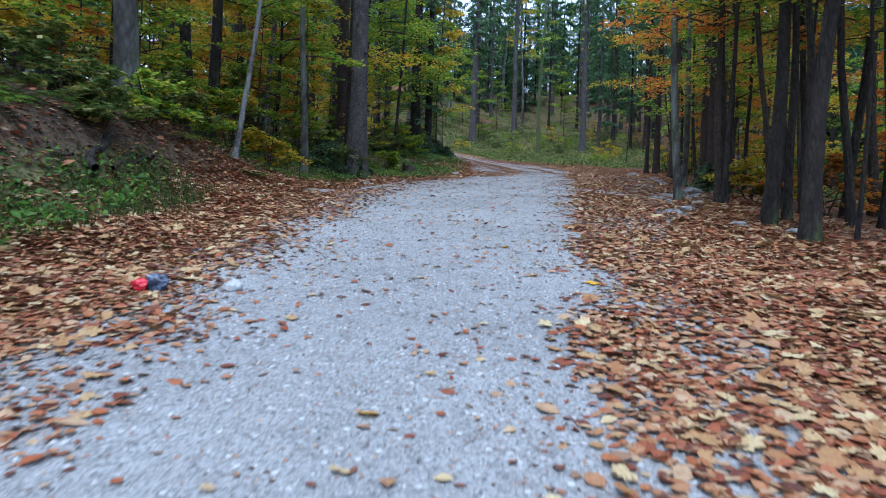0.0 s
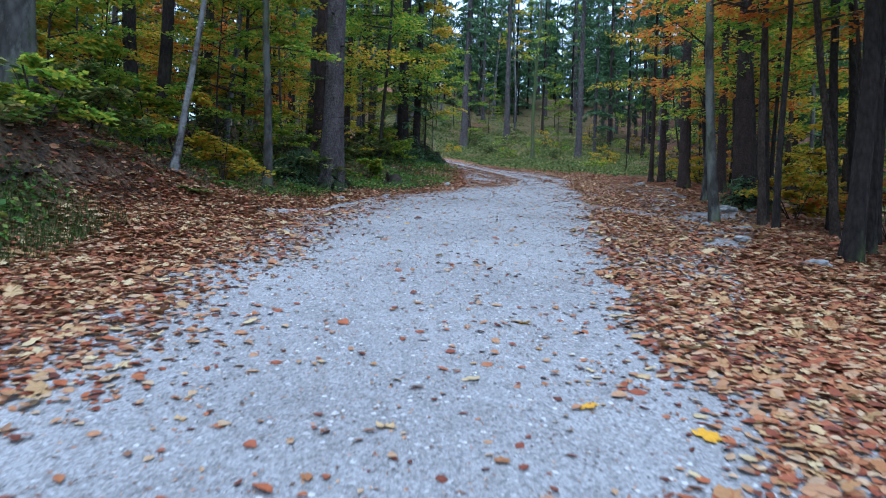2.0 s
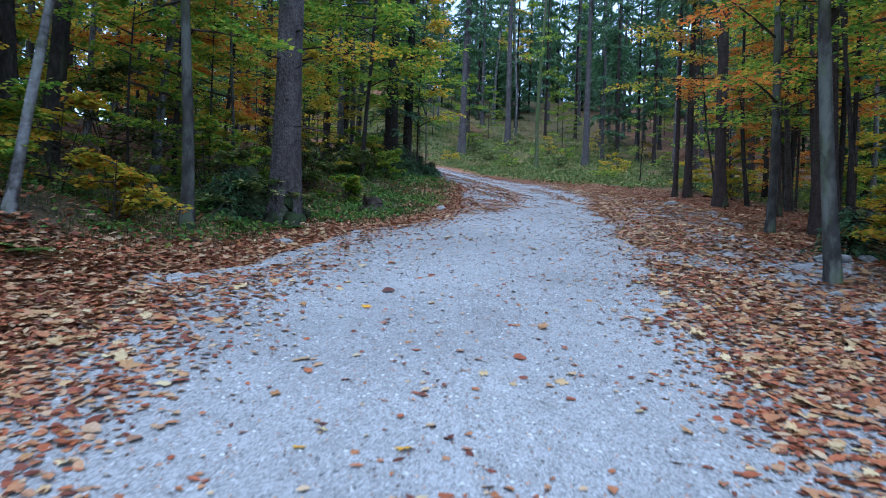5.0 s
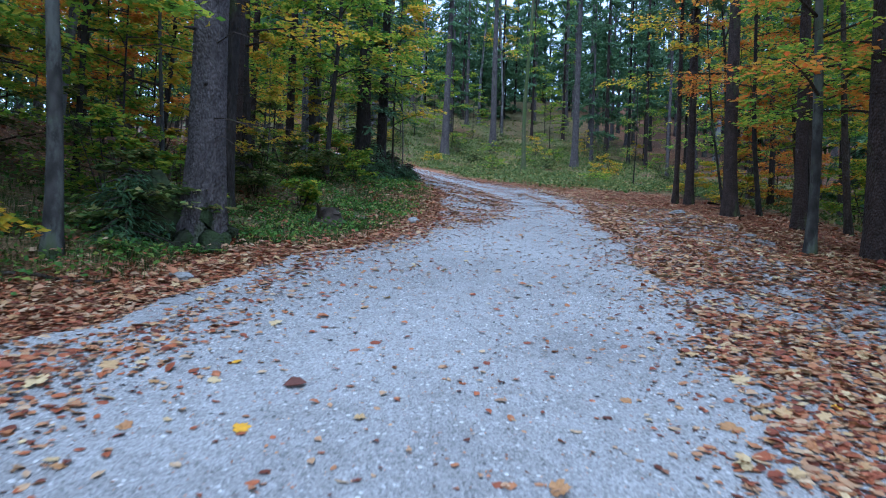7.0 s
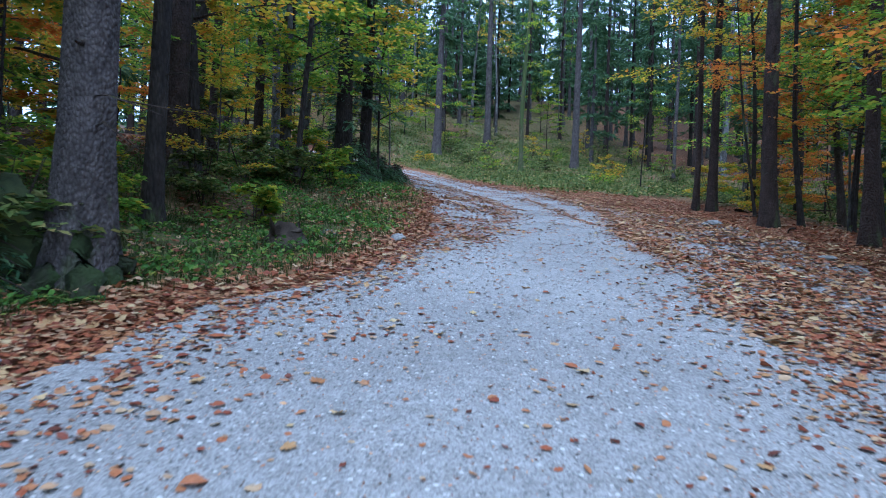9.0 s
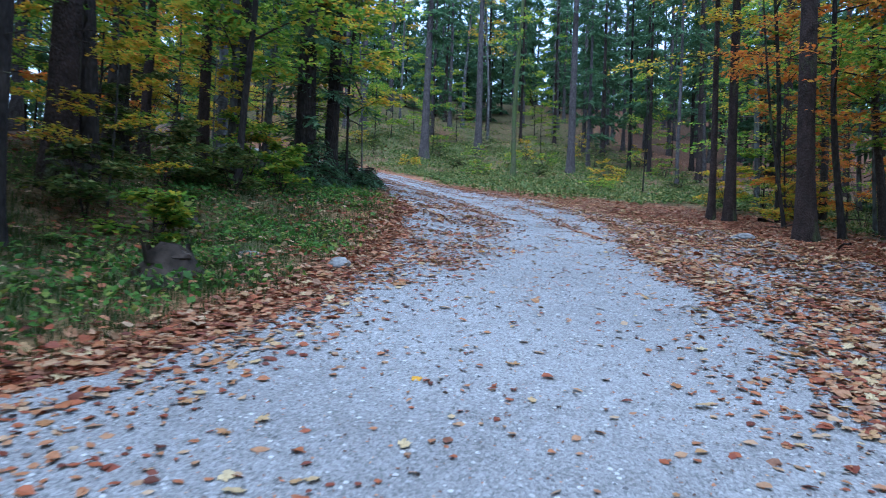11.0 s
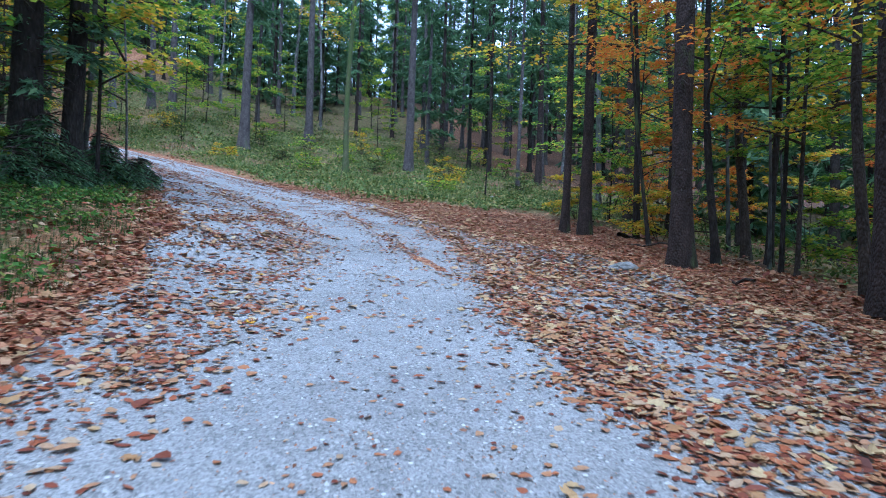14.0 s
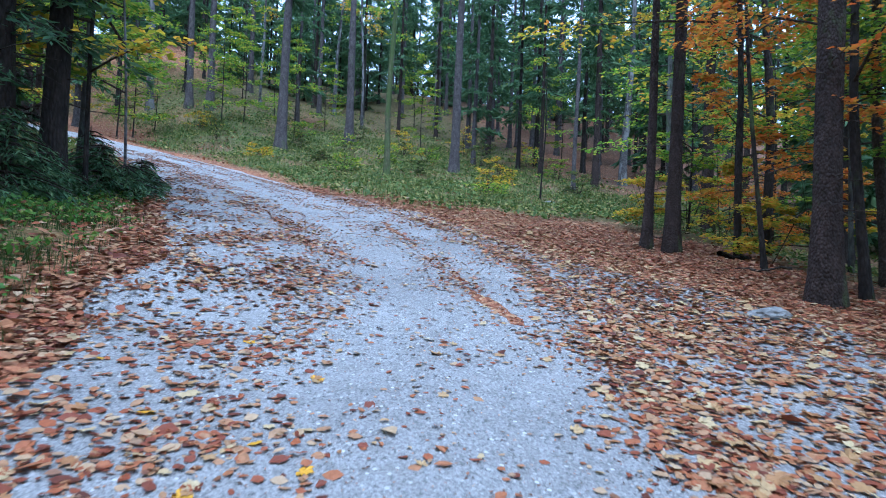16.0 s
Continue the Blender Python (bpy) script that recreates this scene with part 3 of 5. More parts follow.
broadleaf(-3.75, 17.0, 0.2, 11, BEECH_BARK, GREEN, 2.5, 16, 2.4, 3200, 0.13, "young beech beside the old spruce", 9, (-0.02, 0.0))
LEFT_SPRUCES = [(-3.5, 22.5, 0.3), (-4.3, 25.3, 0.44), (-5.4, 29.5, 0.46), (-5.4, 31.0, 0.24), (-3.9, 34.0, 0.36), (-13.4, 20.0, 0.3), (-11.9, 19.0, 0.2), (-4.3, 32.0, 0.3), (-9.0, 27.0, 0.34), (-10.5, 33.0, 0.4), (-8.0, 36.5, 0.36), (-13.0, 29.0, 0.4)]
for i, (x, y, d) in enumerate(LEFT_SPRUCES):
    spruce(x, y, d, 20 + 9 * d, (DARK_BARK, SPRUCE_BARK)[i % 2], 6.5 + 2 * (i % 3), 2.2, 16, "dark spruce trunk among shady undergrowth", 20 + i, whorls=9)
spruce(-1.75, 32.6, 0.55, 24, DARK_BARK, 1.6, 1.5, 30, "dark spruce with low drooping boughs above the bend", 61, whorls=22, size=0.3)
spruce(-1.15, 33.3, 0.38, 20, DARK_BARK, 2.2, 1.3, 24, "dark spruce with low drooping boughs above the bend", 62, whorls=18, size=0.3)
LEFT_BROAD = [(-4.0, 25.6, 0.32), (-3.7, 31.5, 0.27), (-3.6, 36.0, 0.28), (-0.7, 33.5, 0.09), (-6.1, 21.0, 0.2), (-3.0, 30.0, 0.2), (-9.5, 15.0, 0.2), (-8.5, 22.5, 0.16), (-11.0, 24.0, 0.22), (-6.5, 26.5, 0.14), (-0.35, 34.6, 0.06), (-5.0, 23.0, 0.1), (-10.0, 10.5, 0.2), (-8.6, 13.2, 0.14)]
for i, (x, y, d) in enumerate(LEFT_BROAD):
    broadleaf(x, y, d, 8 + 22 * d, (DARK_BARK, BIRCH_BARK, BEECH_BARK)[i % 3], (YELLOW, GREEN, GREEN, YELLOW)[i % 4], 1.5 + 4 * d, 16, 2.0 + 4 * d, 2600, 0.155, "slim autumn beech in the shady wood", 50 + i, ((i % 5 - 2) * 0.02, 0))

broadleaf(-2.4, 28.4, 0.16, 13, DARK_BARK, GREEN, 2.6, 20, 3.2, 5200, 0.15, "beech with bright green leaves over the verge", 70, (0.03, 0.0))
broadleaf(-1.4, 35.4, 0.14, 13, BEECH_BARK, GREEN, 3.5, 18, 3.2, 4600, 0.15, "beech with bright green leaves over the bend", 71, (0.04, 0.0))
broadleaf(-5.6, 20.8, 0.12, 11, DARK_BARK, GREEN, 1.8, 20, 2.8, 5200, 0.13, "young beech with green leaves behind the old spruce", 72)

# hill past the bend: tall clean trunks
HILL_SPRUCES = [(-4.6, 70.1, 0.48), (-3.1, 69.5, 0.52), (-1.3, 83.4, 0.5), (2.1, 60.2, 0.6), (5.1, 80.8, 0.42), (6.7, 67.2, 0.6), (13.3, 83.6, 0.5), (11.7, 56.1, 0.52), (17.2, 84.0, 0.55), (19.4, 78.1, 0.4), (20.4, 75.8, 0.38), (21.0, 72.8, 0.36), (21.9, 73.3, 0.36), (23.2, 73.0, 0.4), (24.7, 71.1, 0.38), (17.3, 52.3, 0.24), (22.1, 58.9, 0.38)]
for i, (x, y, d) in enumerate(HILL_SPRUCES):
    spruce(x, y, d, 25 + 5 * (i % 3) / 2, GREY_BARK, 9.0 + 2.0 * (i % 3), 2.4, 14, "tall slim spruce with bare grey trunk on the grassy hill", 80 + i, whorls=14, size=0.46, lean=((i % 4 - 1.5) * 0.006, 0), group="spruces on the hill")
HILL_BIRCHES = [(-7.3, 70.7, 0.5), (-0.1, 79.3, 0.28), (6.5, 81.5, 0.38), (8.5, 75.3, 0.26), (16.0, 80.0, 0.4), (22.9, 57.0, 0.5)]
for i, (x, y, d) in enumerate(HILL_BIRCHES):
    broadleaf(x, y, d, 20, BIRCH_BARK, (GREEN, YELLOW)[i % 2], 8, 14, 2.6, 1500, 0.16, "white-barked birch on the grassy hill", 110 + i, ((i % 3 - 1) * 0.035, 0), name="birch_tree", group="birches on the hill")
broadleaf(7.3, 52.4, 0.33, 19, MOSSY_BARK, GREEN, 7, 12, 2.4, 1500, 0.13, "mossy green-stemmed maple at the foot of the hill", 120, (0.015, 0), name="maple_tree")
broadleaf(13.0, 46.5, 0.08, 7, DARK_BARK, GREEN, 1.6, 12, 1.3, 900, 0.1, "thin sapling at the edge of the leaves", 121)

# outer side of the road
spruce(10.4, 29.4, 0.41, 26, SPRUCE_BARK, 8.0, 2.8, 40, "stout spruce with reddish brown trunk beside the road", 130)
spruce(10.85, 34.9, 0.22, 19, SPRUCE_BARK, 8.0, 1.9, 26, "slender spruce of a pair beside the road", 131, lean=(0.012, 0))
spruce(11.25, 34.5, 0.32, 23, SPRUCE_BARK, 8.5, 2.2, 26, "reddish spruce of a pair beside the road", 132, lean=(0.012, 0))
spruce(8.3, 19.9, 0.46, 24, SPRUCE_BARK, 8.5, 2.4, 30, "stout reddish spruce at the edge of the leaf belt", 133)
spruce(17.8, 42.0, 0.44, 24, SPRUCE_BARK, 7.0, 2.6, 20, "tall spruce behind bright saplings", 134)
spruce(10.0, 25.0, 0.3, 20, SPRUCE_BARK, 7.5, 2.2, 26, "dark spruce among thin stems", 135)
broadleaf(11.25, 31.6, 0.1, 9, DARK_BARK, ORANGE, 3.6, 10, 1.5, 1200, 0.1, "thin leaning beech with orange leaves", 136, (-0.12, 0.0), 0.2)
broadleaf(12.3, 33.6, 0.16, 15, DARK_BARK, YELLOW, 5.2, 16, 3.6, 4200, 0.14, "beech with yellow and orange leaves over the road", 137, (-0.05, 0.0))
broadleaf(9.0, 20.6, 0.14, 11, DARK_BARK, GREEN, 2.6, 16, 2.6, 3600, 0.12, "beech with green leaves beside a stout spruce", 138)
RIGHT_DARK = [(11.6, 29.8, 0.17), (14.0, 31.5, 0.24), (13.0, 29.8, 0.08), (12.8, 29.3, 0.1), (12.9, 29.0, 0.1), (15.3, 33.5, 0.12), (16.0, 37.0, 0.28), (11.1, 26.1, 0.18), (7.73, 20.96, 0.19), (13.3, 30.1, 0.17), (11.0, 24.6, 0.18), (9.2, 21.0, 0.12), (10.2, 22.0, 0.14), (12.6, 25.5, 0.2), (14.5, 27.5, 0.2)]
for i, (x, y, d) in enumerate(RIGHT_DARK):
    broadleaf(x, y, d, 9 + 24 * d, (DARK_BARK, TWIG, BEECH_BARK)[i % 3], (ORANGE, GREEN, YELLOW, GREEN)[i % 4], 2.2 + 3 * d, 15, 1.8 + 4.5 * d, 2500, 0.138, "thin dark-stemmed beech with autumn leaves", 140 + i, ((i % 5 - 2) * 0.025, 0.01), 0.12, "thin trees beside the leaf belt")
RIGHT_NEAR = [(5.45, 15.1, 0.19), (6.33, 15.0, 0.15), (6.55, 15.3, 0.12), (5.63, 11.33, 0.25), (5.0, 9.0, 0.24), (6.8, 13.5, 0.14), (6.2, 11.8, 0.15), (6.0, 13.9, 0.12), (5.0, 7.4, 0.09), (4.9, 6.8, 0.12), (5.6, 10.1, 0.13), (7.5, 12.0, 0.16), (8.0, 15.5, 0.2), (7.2, 9.5, 0.15), (8.8, 13.0, 0.22), (9.4, 17.0, 0.2)]
for i, (x, y, d) in enumerate(RIGHT_NEAR):
    broadleaf(x, y, d, 9 + 22 * d, BEECH_BARK if i == 0 else (DARK_BARK, TWIG, DARK_BARK, DARK_BARK)[i % 4], (GREEN, ORANGE, GREEN, YELLOW)[i % 4], 3.0 + 4 * d, 13, 1.5 + 5 * d, 2200, 0.125, "thin grey-stemmed beech at the edge of the road", 170 + i, ((i % 5 - 2) * 0.03, (i % 3 - 1) * 0.02), 0.1, "thin trees beside the leaf belt")

DARK_STEMS = [(6.6, 9.0, 0.1), (7.4, 10.8, 0.14), (8.2, 11.4, 0.18), (6.4, 8.0, 0.08), (9.0, 14.6, 0.2), (7.8, 14.2, 0.1), (8.6, 16.4, 0.12), (10.2, 15.4, 0.24), (6.9, 12.6, 0.08), (9.6, 12.4, 0.16), (7.9, 18.4, 0.1), (10.6, 18.6, 0.2), (5.9, 9.4, 0.07), (11.4, 20.4, 0.22)]
for i, (x, y, d) in enumerate(DARK_STEMS):
    broadleaf(x, y, d, 9 + 20 * d, (DARK_BARK, TWIG)[i % 2], (GREEN, ORANGE, GREEN)[i % 3], 4.0, 10, 1.8 + 3 * d, 1300, 0.14, "dark thin stem in the shady wood", 400 + i, ((i % 5 - 2) * 0.035, (i % 3 - 1) * 0.02), 0.12, "thin trees beside the leaf belt")

# forest all round: a few kinds, repeated
stand = [spruce(-18, 40, 0.42, 25, GREY_BARK, 3.5, 3.0, 8, "forest spruce with dark drooping boughs", 200, whorls=15, size=0.66, group="forest spruces"),
         spruce(-20, 12, 0.36, 23, DARK_BARK, 5.0, 2.7, 8, "forest spruce with dark drooping boughs", 201, whorls=14, size=0.66, group="forest spruces"),
         spruce(30, 50, 0.4, 27, SPRUCE_BARK, 7.0, 3.0, 8, "forest spruce with dark drooping boughs", 202, whorls=14, size=0.66, group="forest spruces")]
dense = [spruce(-24, 100, 0.3, 17, DARK_BARK, 0.6, 3.2, 0, "dense young spruce branched to the ground", 203, whorls=19, size=0.9, group="young forest spruces"),
         spruce(44, 100, 0.28, 14, DARK_BARK, 0.5, 2.9, 0, "dense young spruce branched to the ground", 204, whorls=17, size=0.9, group="young forest spruces")]
stand_leafy = [broadleaf(-15, 24, 0.25, 15, BEECH_BARK, GREEN, 2.0, 18, 3.2, 2000, 0.17, "forest beech with green and yellow leaves", 210, group="forest beeches"),
               broadleaf(19, 26, 0.22, 14, DARK_BARK, YELLOW, 2.0, 18, 3.0, 2000, 0.17, "forest beech with yellow autumn leaves", 211, group="forest beeches"),
               broadleaf(22, 14, 0.2, 13, DARK_BARK, ORANGE, 2.0, 18, 2.8, 2200, 0.16, "forest beech with orange autumn leaves", 212, group="forest beeches")]
mid_leafy = [broadleaf(-8.2, 15.6, 0.08, 8, DARK_BARK, GREEN, 0.9, 17, 2.3, 2500, 0.15, "young beech full of green leaves", 220, group="young beeches"),
             broadleaf(-10.2, 21.6, 0.07, 7, BEECH_BARK, YELLOW, 0.9, 16, 2.1, 2400, 0.15, "young beech full of yellow-green leaves", 221, group="young beeches"),
             broadleaf(13.4, 35.0, 0.07, 7.5, DARK_BARK, ORANGE, 1.2, 16, 2.1, 2400, 0.15, "young beech with orange leaves", 222, group="young beeches")]
taken = [(o.location.x, o.location.y) for o in scene.objects if o.parent is None and o.name.split(".")[0].endswith("_tree")]


def clear(x, y, gap):
    return all((x - a) ** 2 + (y - b) ** 2 > gap * gap for a, b in taken)


def scatter(kinds, count, x0, x1, y0, y1, gap, keep, seed, large=1.0):
    r, made, tries = random.Random(seed), 0, 0
    while made < count and tries < count * 40:
        tries += 1
        x, y = r.uniform(x0, x1), r.uniform(y0, y1)
        if not clear(x, y, gap) or not keep(x, y):
            continue
        taken.append((x, y))
        made += 1
        k, s = r.choice(kinds), r.uniform(0.8, 1.15) * large
        copy_thing(k, pose(x, y, land(x, y), 0, 0, r.uniform(0, 360)) @ Matrix.Diagonal((s, s, s, 1)))


def far_woods(name, kinds, count, x0, x1, y0, y1, gap, seed, large, label):
    """Trees too far off to count, joined into one."""
    r, V, F, n, tries = random.Random(seed), {}, {}, 0, 0
    for k in kinds:
        for o in k.children:
            if o.name.split(".")[0] in ("trunk", "crown"):
                me = o.data
                v = np.empty(len(me.vertices) * 3, np.float32)
                me.vertices.foreach_get("co", v)
                f = np.empty(len(me.loops), np.int32)
                me.loops.foreach_get("vertex_index", f)
                V[o.name], F[o.name] = v.reshape(-1, 3), f.reshape(-1, 4)
    got = {"trunk": ([], [], 0), "crown": ([], [], 0)}
    while n < count and tries < count * 40:
        tries += 1
        x, y = r.uniform(x0, x1), r.uniform(y0, y1)
        if not clear(x, y, gap):
            continue
        taken.append((x, y))
        n += 1
        a, s, k = r.uniform(0, 6.28), r.uniform(0.8, 1.2) * large, r.choice(kinds)
        turn = np.array(((math.cos(a), -math.sin(a), 0), (math.sin(a), math.cos(a), 0), (0, 0, 1))) * s
        for o in k.children:
            kind = o.name.split(".")[0]
            if o.name in V:
                vs, fs, base = got[kind]
                vs.append(V[o.name] @ turn.T + np.array((x, y, land(x, y))))
                fs.append(F[o.name] + base)
                got[kind] = (vs, fs, base + len(V[o.name]))
    woods_ob = thing(name, (0, 0, 0), label, "forest")
    tagged(woods_ob, kind="stuff")
    for kind, mat in (("trunk", DARK_BARK), ("crown", NEEDLES)):
        part("far_" + kind, mesh_of("far_" + kind, np.concatenate(got[kind][0]), np.concatenate(got[kind][1]), mat), woods_ob)


scatter(stand, 52, -34, 62, 84, 118, 2.6, lambda x, y: True, 1)
for i, (x, y, k) in enumerate([(-6.2, 13.0, 0.6), (-7.2, 15.4, 0.75), (-5.4, 18.4, 0.7), (-4.9, 21.0, 0.65), (-8.6, 19.2, 0.9), (-6.4, 23.2, 0.8), (-4.7, 27.2, 0.75), (-3.3, 24.8, 0.55), (-6.8, 9.8, 0.6), (-8.0, 12.2, 0.8), (-3.2, 29.4, 0.6), (-9.6, 16.6, 0.9)]):
    copy_thing(mid_leafy[(0, 1, 0, 0, 1, 2)[i % 6]], pose(x, y, land(x, y), 0, 0, 50 * i) @ Matrix.Diagonal((k, k, k, 1)))
    taken.append((x, y))
far_woods("far_spruce_wood", dense, 72, -55, 90, 100, 140, 3.2, 11, 1.3, "dark dense spruce wood behind the hill")
far_woods("side_spruce_wood", dense, 22, -56, -28, 0, 98, 4.0, 12, 1.3, "dark dense spruce wood up the slope")
far_woods("lower_spruce_wood", dense, 24, 42, 80, -10, 98, 4.0, 14, 1.3, "dark dense spruce wood below the road")
far_woods("outer_spruce_wood", dense, 34, 24, 44, 6, 64, 3.2, 16, 1.0, "dark dense spruce wood below the road")
far_woods("ridge_spruce_wood", dense, 40, -24, 60, 86, 99, 2.6, 17, 0.85, "dark dense spruce wood along the ridge")
scatter(stand, 14, -16, 36, 70, 86, 2.2, lambda x, y: True, 31, 0.9)
scatter(stand, 20, 14, 32, 50, 74, 2.2, lambda x, y: True, 24, 0.85)
scatter(stand + stand_leafy[:1], 40, -30, -8, 34, 84, 3.0, lambda x, y: x < -10 or y > 60, 2)
scatter(mid_leafy[:2], 14, -16, -5, 42, 68, 2.2, lambda x, y: x < along(LEAF_LEFT, y) - 1.5 or y > 58, 25)
scatter(mid_leafy[:2] * 2 + mid_leafy[2:], 30, -17, -5.6, 12, 40, 1.7, lambda x, y: x < along(LEAF_LEFT, y) - 3.2, 21)
scatter(mid_leafy[:2] + mid_leafy, 24, 8, 26, 9, 44, 1.7, lambda x, y: x > along(LEAF_RIGHT, y) + 1.6 and (y < 39 or x > 15), 22)
scatter(mid_leafy[:1], 14, -8, 30, 64, 92, 3.0, lambda x, y: True, 23)
scatter(stand_leafy[:2], 14, -28, -12, 8, 44, 2.4, lambda x, y: True, 3)
scatter(stand[:2], 12, -30, -10, -4, 34, 2.8, lambda x, y: True, 13)
scatter(stand, 24, 26, 50, 40, 84, 2.8, lambda x, y: True, 4)
scatter(stand_leafy, 14, 14, 36, 6, 46, 2.4, lambda x, y: x > along(LEAF_RIGHT, y) + 3.5, 5)
scatter(stand[1:], 18, 15, 42, 4, 46, 3.0, lambda x, y: x > along(LEAF_RIGHT, y) + 5, 15)
scatter(stand_leafy + stand, 12, -30, 34, -34, -10, 4.0, lambda x, y: abs(x) > 8, 6)

# ---- undergrowth ----


def shrub(x, y, h, reach, mat, number, seed, label, size=0.09, name="shrub"):
    t = thing(name, (x, y, height(x, y)), label, "shrub", "undergrowth shrubs")
    r = random.Random(seed)
    for k in range(5):
        a = r.uniform(0, 6.28)
        path = [(0, 0, -0.1), (math.cos(a) * reach * 0.25, math.sin(a) * reach * 0.25, h * 0.45), (math.cos(a) * reach * 0.5, math.sin(a) * reach * 0.5, h)]
        part("stem", joined("stem", [tube(path, [0.014, 0.01, 0.005], 4)], TWIG), t)
    c, b, limbs = leafy_crown([(0, 0, 0), (0, 0, h * 0.5), (0, 0, h)], 0.12 * h, h, 11, reach, number, mat, seed, size)
    for limb in limbs:
        part("limb", limb, t)
    part("twigwork", b, t)
    part("crown", c, t)
    return t


def fir_bush(x, y, h, reach, seed, label):
    t = thing("spruce_sapling", (x, y, height(x, y)), label, "shrub", "young spruces")
    me, path = trunk_mesh(h, 0.06, TWIG, (0, 0), 0.01, seed, 6)
    part("trunk", me, t)
    c, b = conifer_crown(path, 0.08, h, reach, 13, seed, 0.12)
    part("twigwork", b, t)
    part("crown", c, t)
    return t


SHRUBS = [(-6.0, 10.2, 1.0), (-7.2, 9.2, 1.2), (-5.2, 12.6, 0.9), (-6.4, 14.5, 1.6), (-5.6, 16.6, 1.5), (-3.4, 18.6, 1.2), (-4.4, 19.6, 1.5), (-6.6, 20.0, 2.0), (-4.0, 21.4, 1.2), (-5.6, 24.0, 1.6), (-3.2, 26.6, 1.2), (-2.6, 29.8, 1.4), (-4.6, 28.4, 1.8), (-2.4, 31.6, 1.0), (-8.4, 17.0, 2.2), (-7.6, 24.5, 2.2), (-2.3, 24.0, 0.7), (-8.8, 11.6, 1.6), (-9.5, 20.0, 2.4), (-6.6, 33.0, 2.0), (-5.6, 8.2, 0.9), (-6.2, 6.8, 1.2), (-4.9, 9.4, 0.6), (-5.0, 11.0, 0.8), (-7.4, 11.0, 1.6), (-2.2, 27.4, 0.8), (-1.6, 28.8, 0.9), (-3.4, 24.4, 1.0), (-5.4, 14.8, 1.2), (-4.4, 16.0, 0.9)]
for i, (x, y, h) in enumerate(SHRUBS):
    shrub(x, y, h, 0.25 + 0.62 * h, (HERB, GREEN, HERB, GREEN, YELLOW)[i % 5], int(500 + 700 * h), 300 + i, "low leafy shrub under the trees", 0.12)
RIGHT_SHRUBS = [(14.5, 37.0, 2.4), (15.2, 39.5, 2.8), (13.2, 38.4, 1.6), (16.8, 36.0, 2.6), (12.6, 33.0, 1.3), (14.0, 28.2, 1.8), (10.4, 20.0, 1.6), (8.8, 15.0, 1.4), (12.0, 22.0, 2.0), (16.5, 32.0, 2.4), (7.6, 16.2, 0.9), (18.0, 40.0, 2.6)]
for i, (x, y, h) in enumerate(RIGHT_SHRUBS):
    shrub(x, y, h, 0.8 + 0.35 * h, (YELLOW, GREEN, YELLOW, ORANGE)[i % 4], 1800, 330 + i, "bright yellow-green autumn sapling", 0.12, "sapling")
for i, (x, y, h, w) in enumerate([(-0.6, 34.0, 1.0, 0.9), (-1.3, 32.0, 1.4, 1.0), (-1.9, 33.6, 2.2, 1.1), (-0.2, 35.2, 0.7, 0.7), (-1.1, 32.9, 0.8, 0.9), (-0.9, 34.4, 1.2, 0.8), (-0.2, 34.2, 0.6, 0.6), (-1.5, 31.2, 0.7, 0.8), (-2.4, 32.4, 1.0, 0.9), (-3.5, 18.3, 1.0, 0.7), (6.9, 17.0, 0.9, 0.7)]):
    fir_bush(x, y, h, w, 360 + i, "dark dense young spruce on the verge")
for i, (x, y, h) in enumerate([(3.2, 62.0, 1.6), (8.4, 58.0, 1.2), (10.0, 63.0, 1.8), (14.5, 60.0, 1.6), (5.4, 54.0, 0.9), (12.2, 51.0, 1.0), (-1.5, 60.5, 1.5), (18.0, 56.0, 1.4), (15.0, 66.0, 2.0), (4.4, 57.0, 0.7), (6.2, 62.5, 1.1), (1.0, 55.5, 0.6), (9.2, 54.2, 0.8), (10.8, 59.5, 1.0), (-3.0, 64.0, 1.1), (7.6, 69.0, 1.3), (3.6, 68.0, 1.0), (13.6, 54.0, 1.2), (16.2, 49.5, 1.3), (11.0, 47.2, 0.5), (18.5, 62.0, 1.8)]):
    shrub(x, y, h, 1.2, (HERB, GREEN, YELLOW)[i % 3], 500, 370 + i, "low green bush on the grassy hill", 0.14)


def base(x, y):
    """What lies underfoot: gravel within the road, forest floor elsewhere."""
    return surface(x, y) if min(road_left(y) - 0.2, along(LEAF_LEFT, y) + mix(1.2, 0.55, smooth(17, 21, y))) < x < gravel_edge(y) - 0.3 and y < 55 else height(x, y) + 0.01


LEVEL = {}


def level(i, j, cell):
    """The floor's height at a knot of a lattice, worked out once."""
    key = (i, j, cell)
    if key not in LEVEL:
        LEVEL[key] = base(i * cell, j * cell)
    return LEVEL[key]


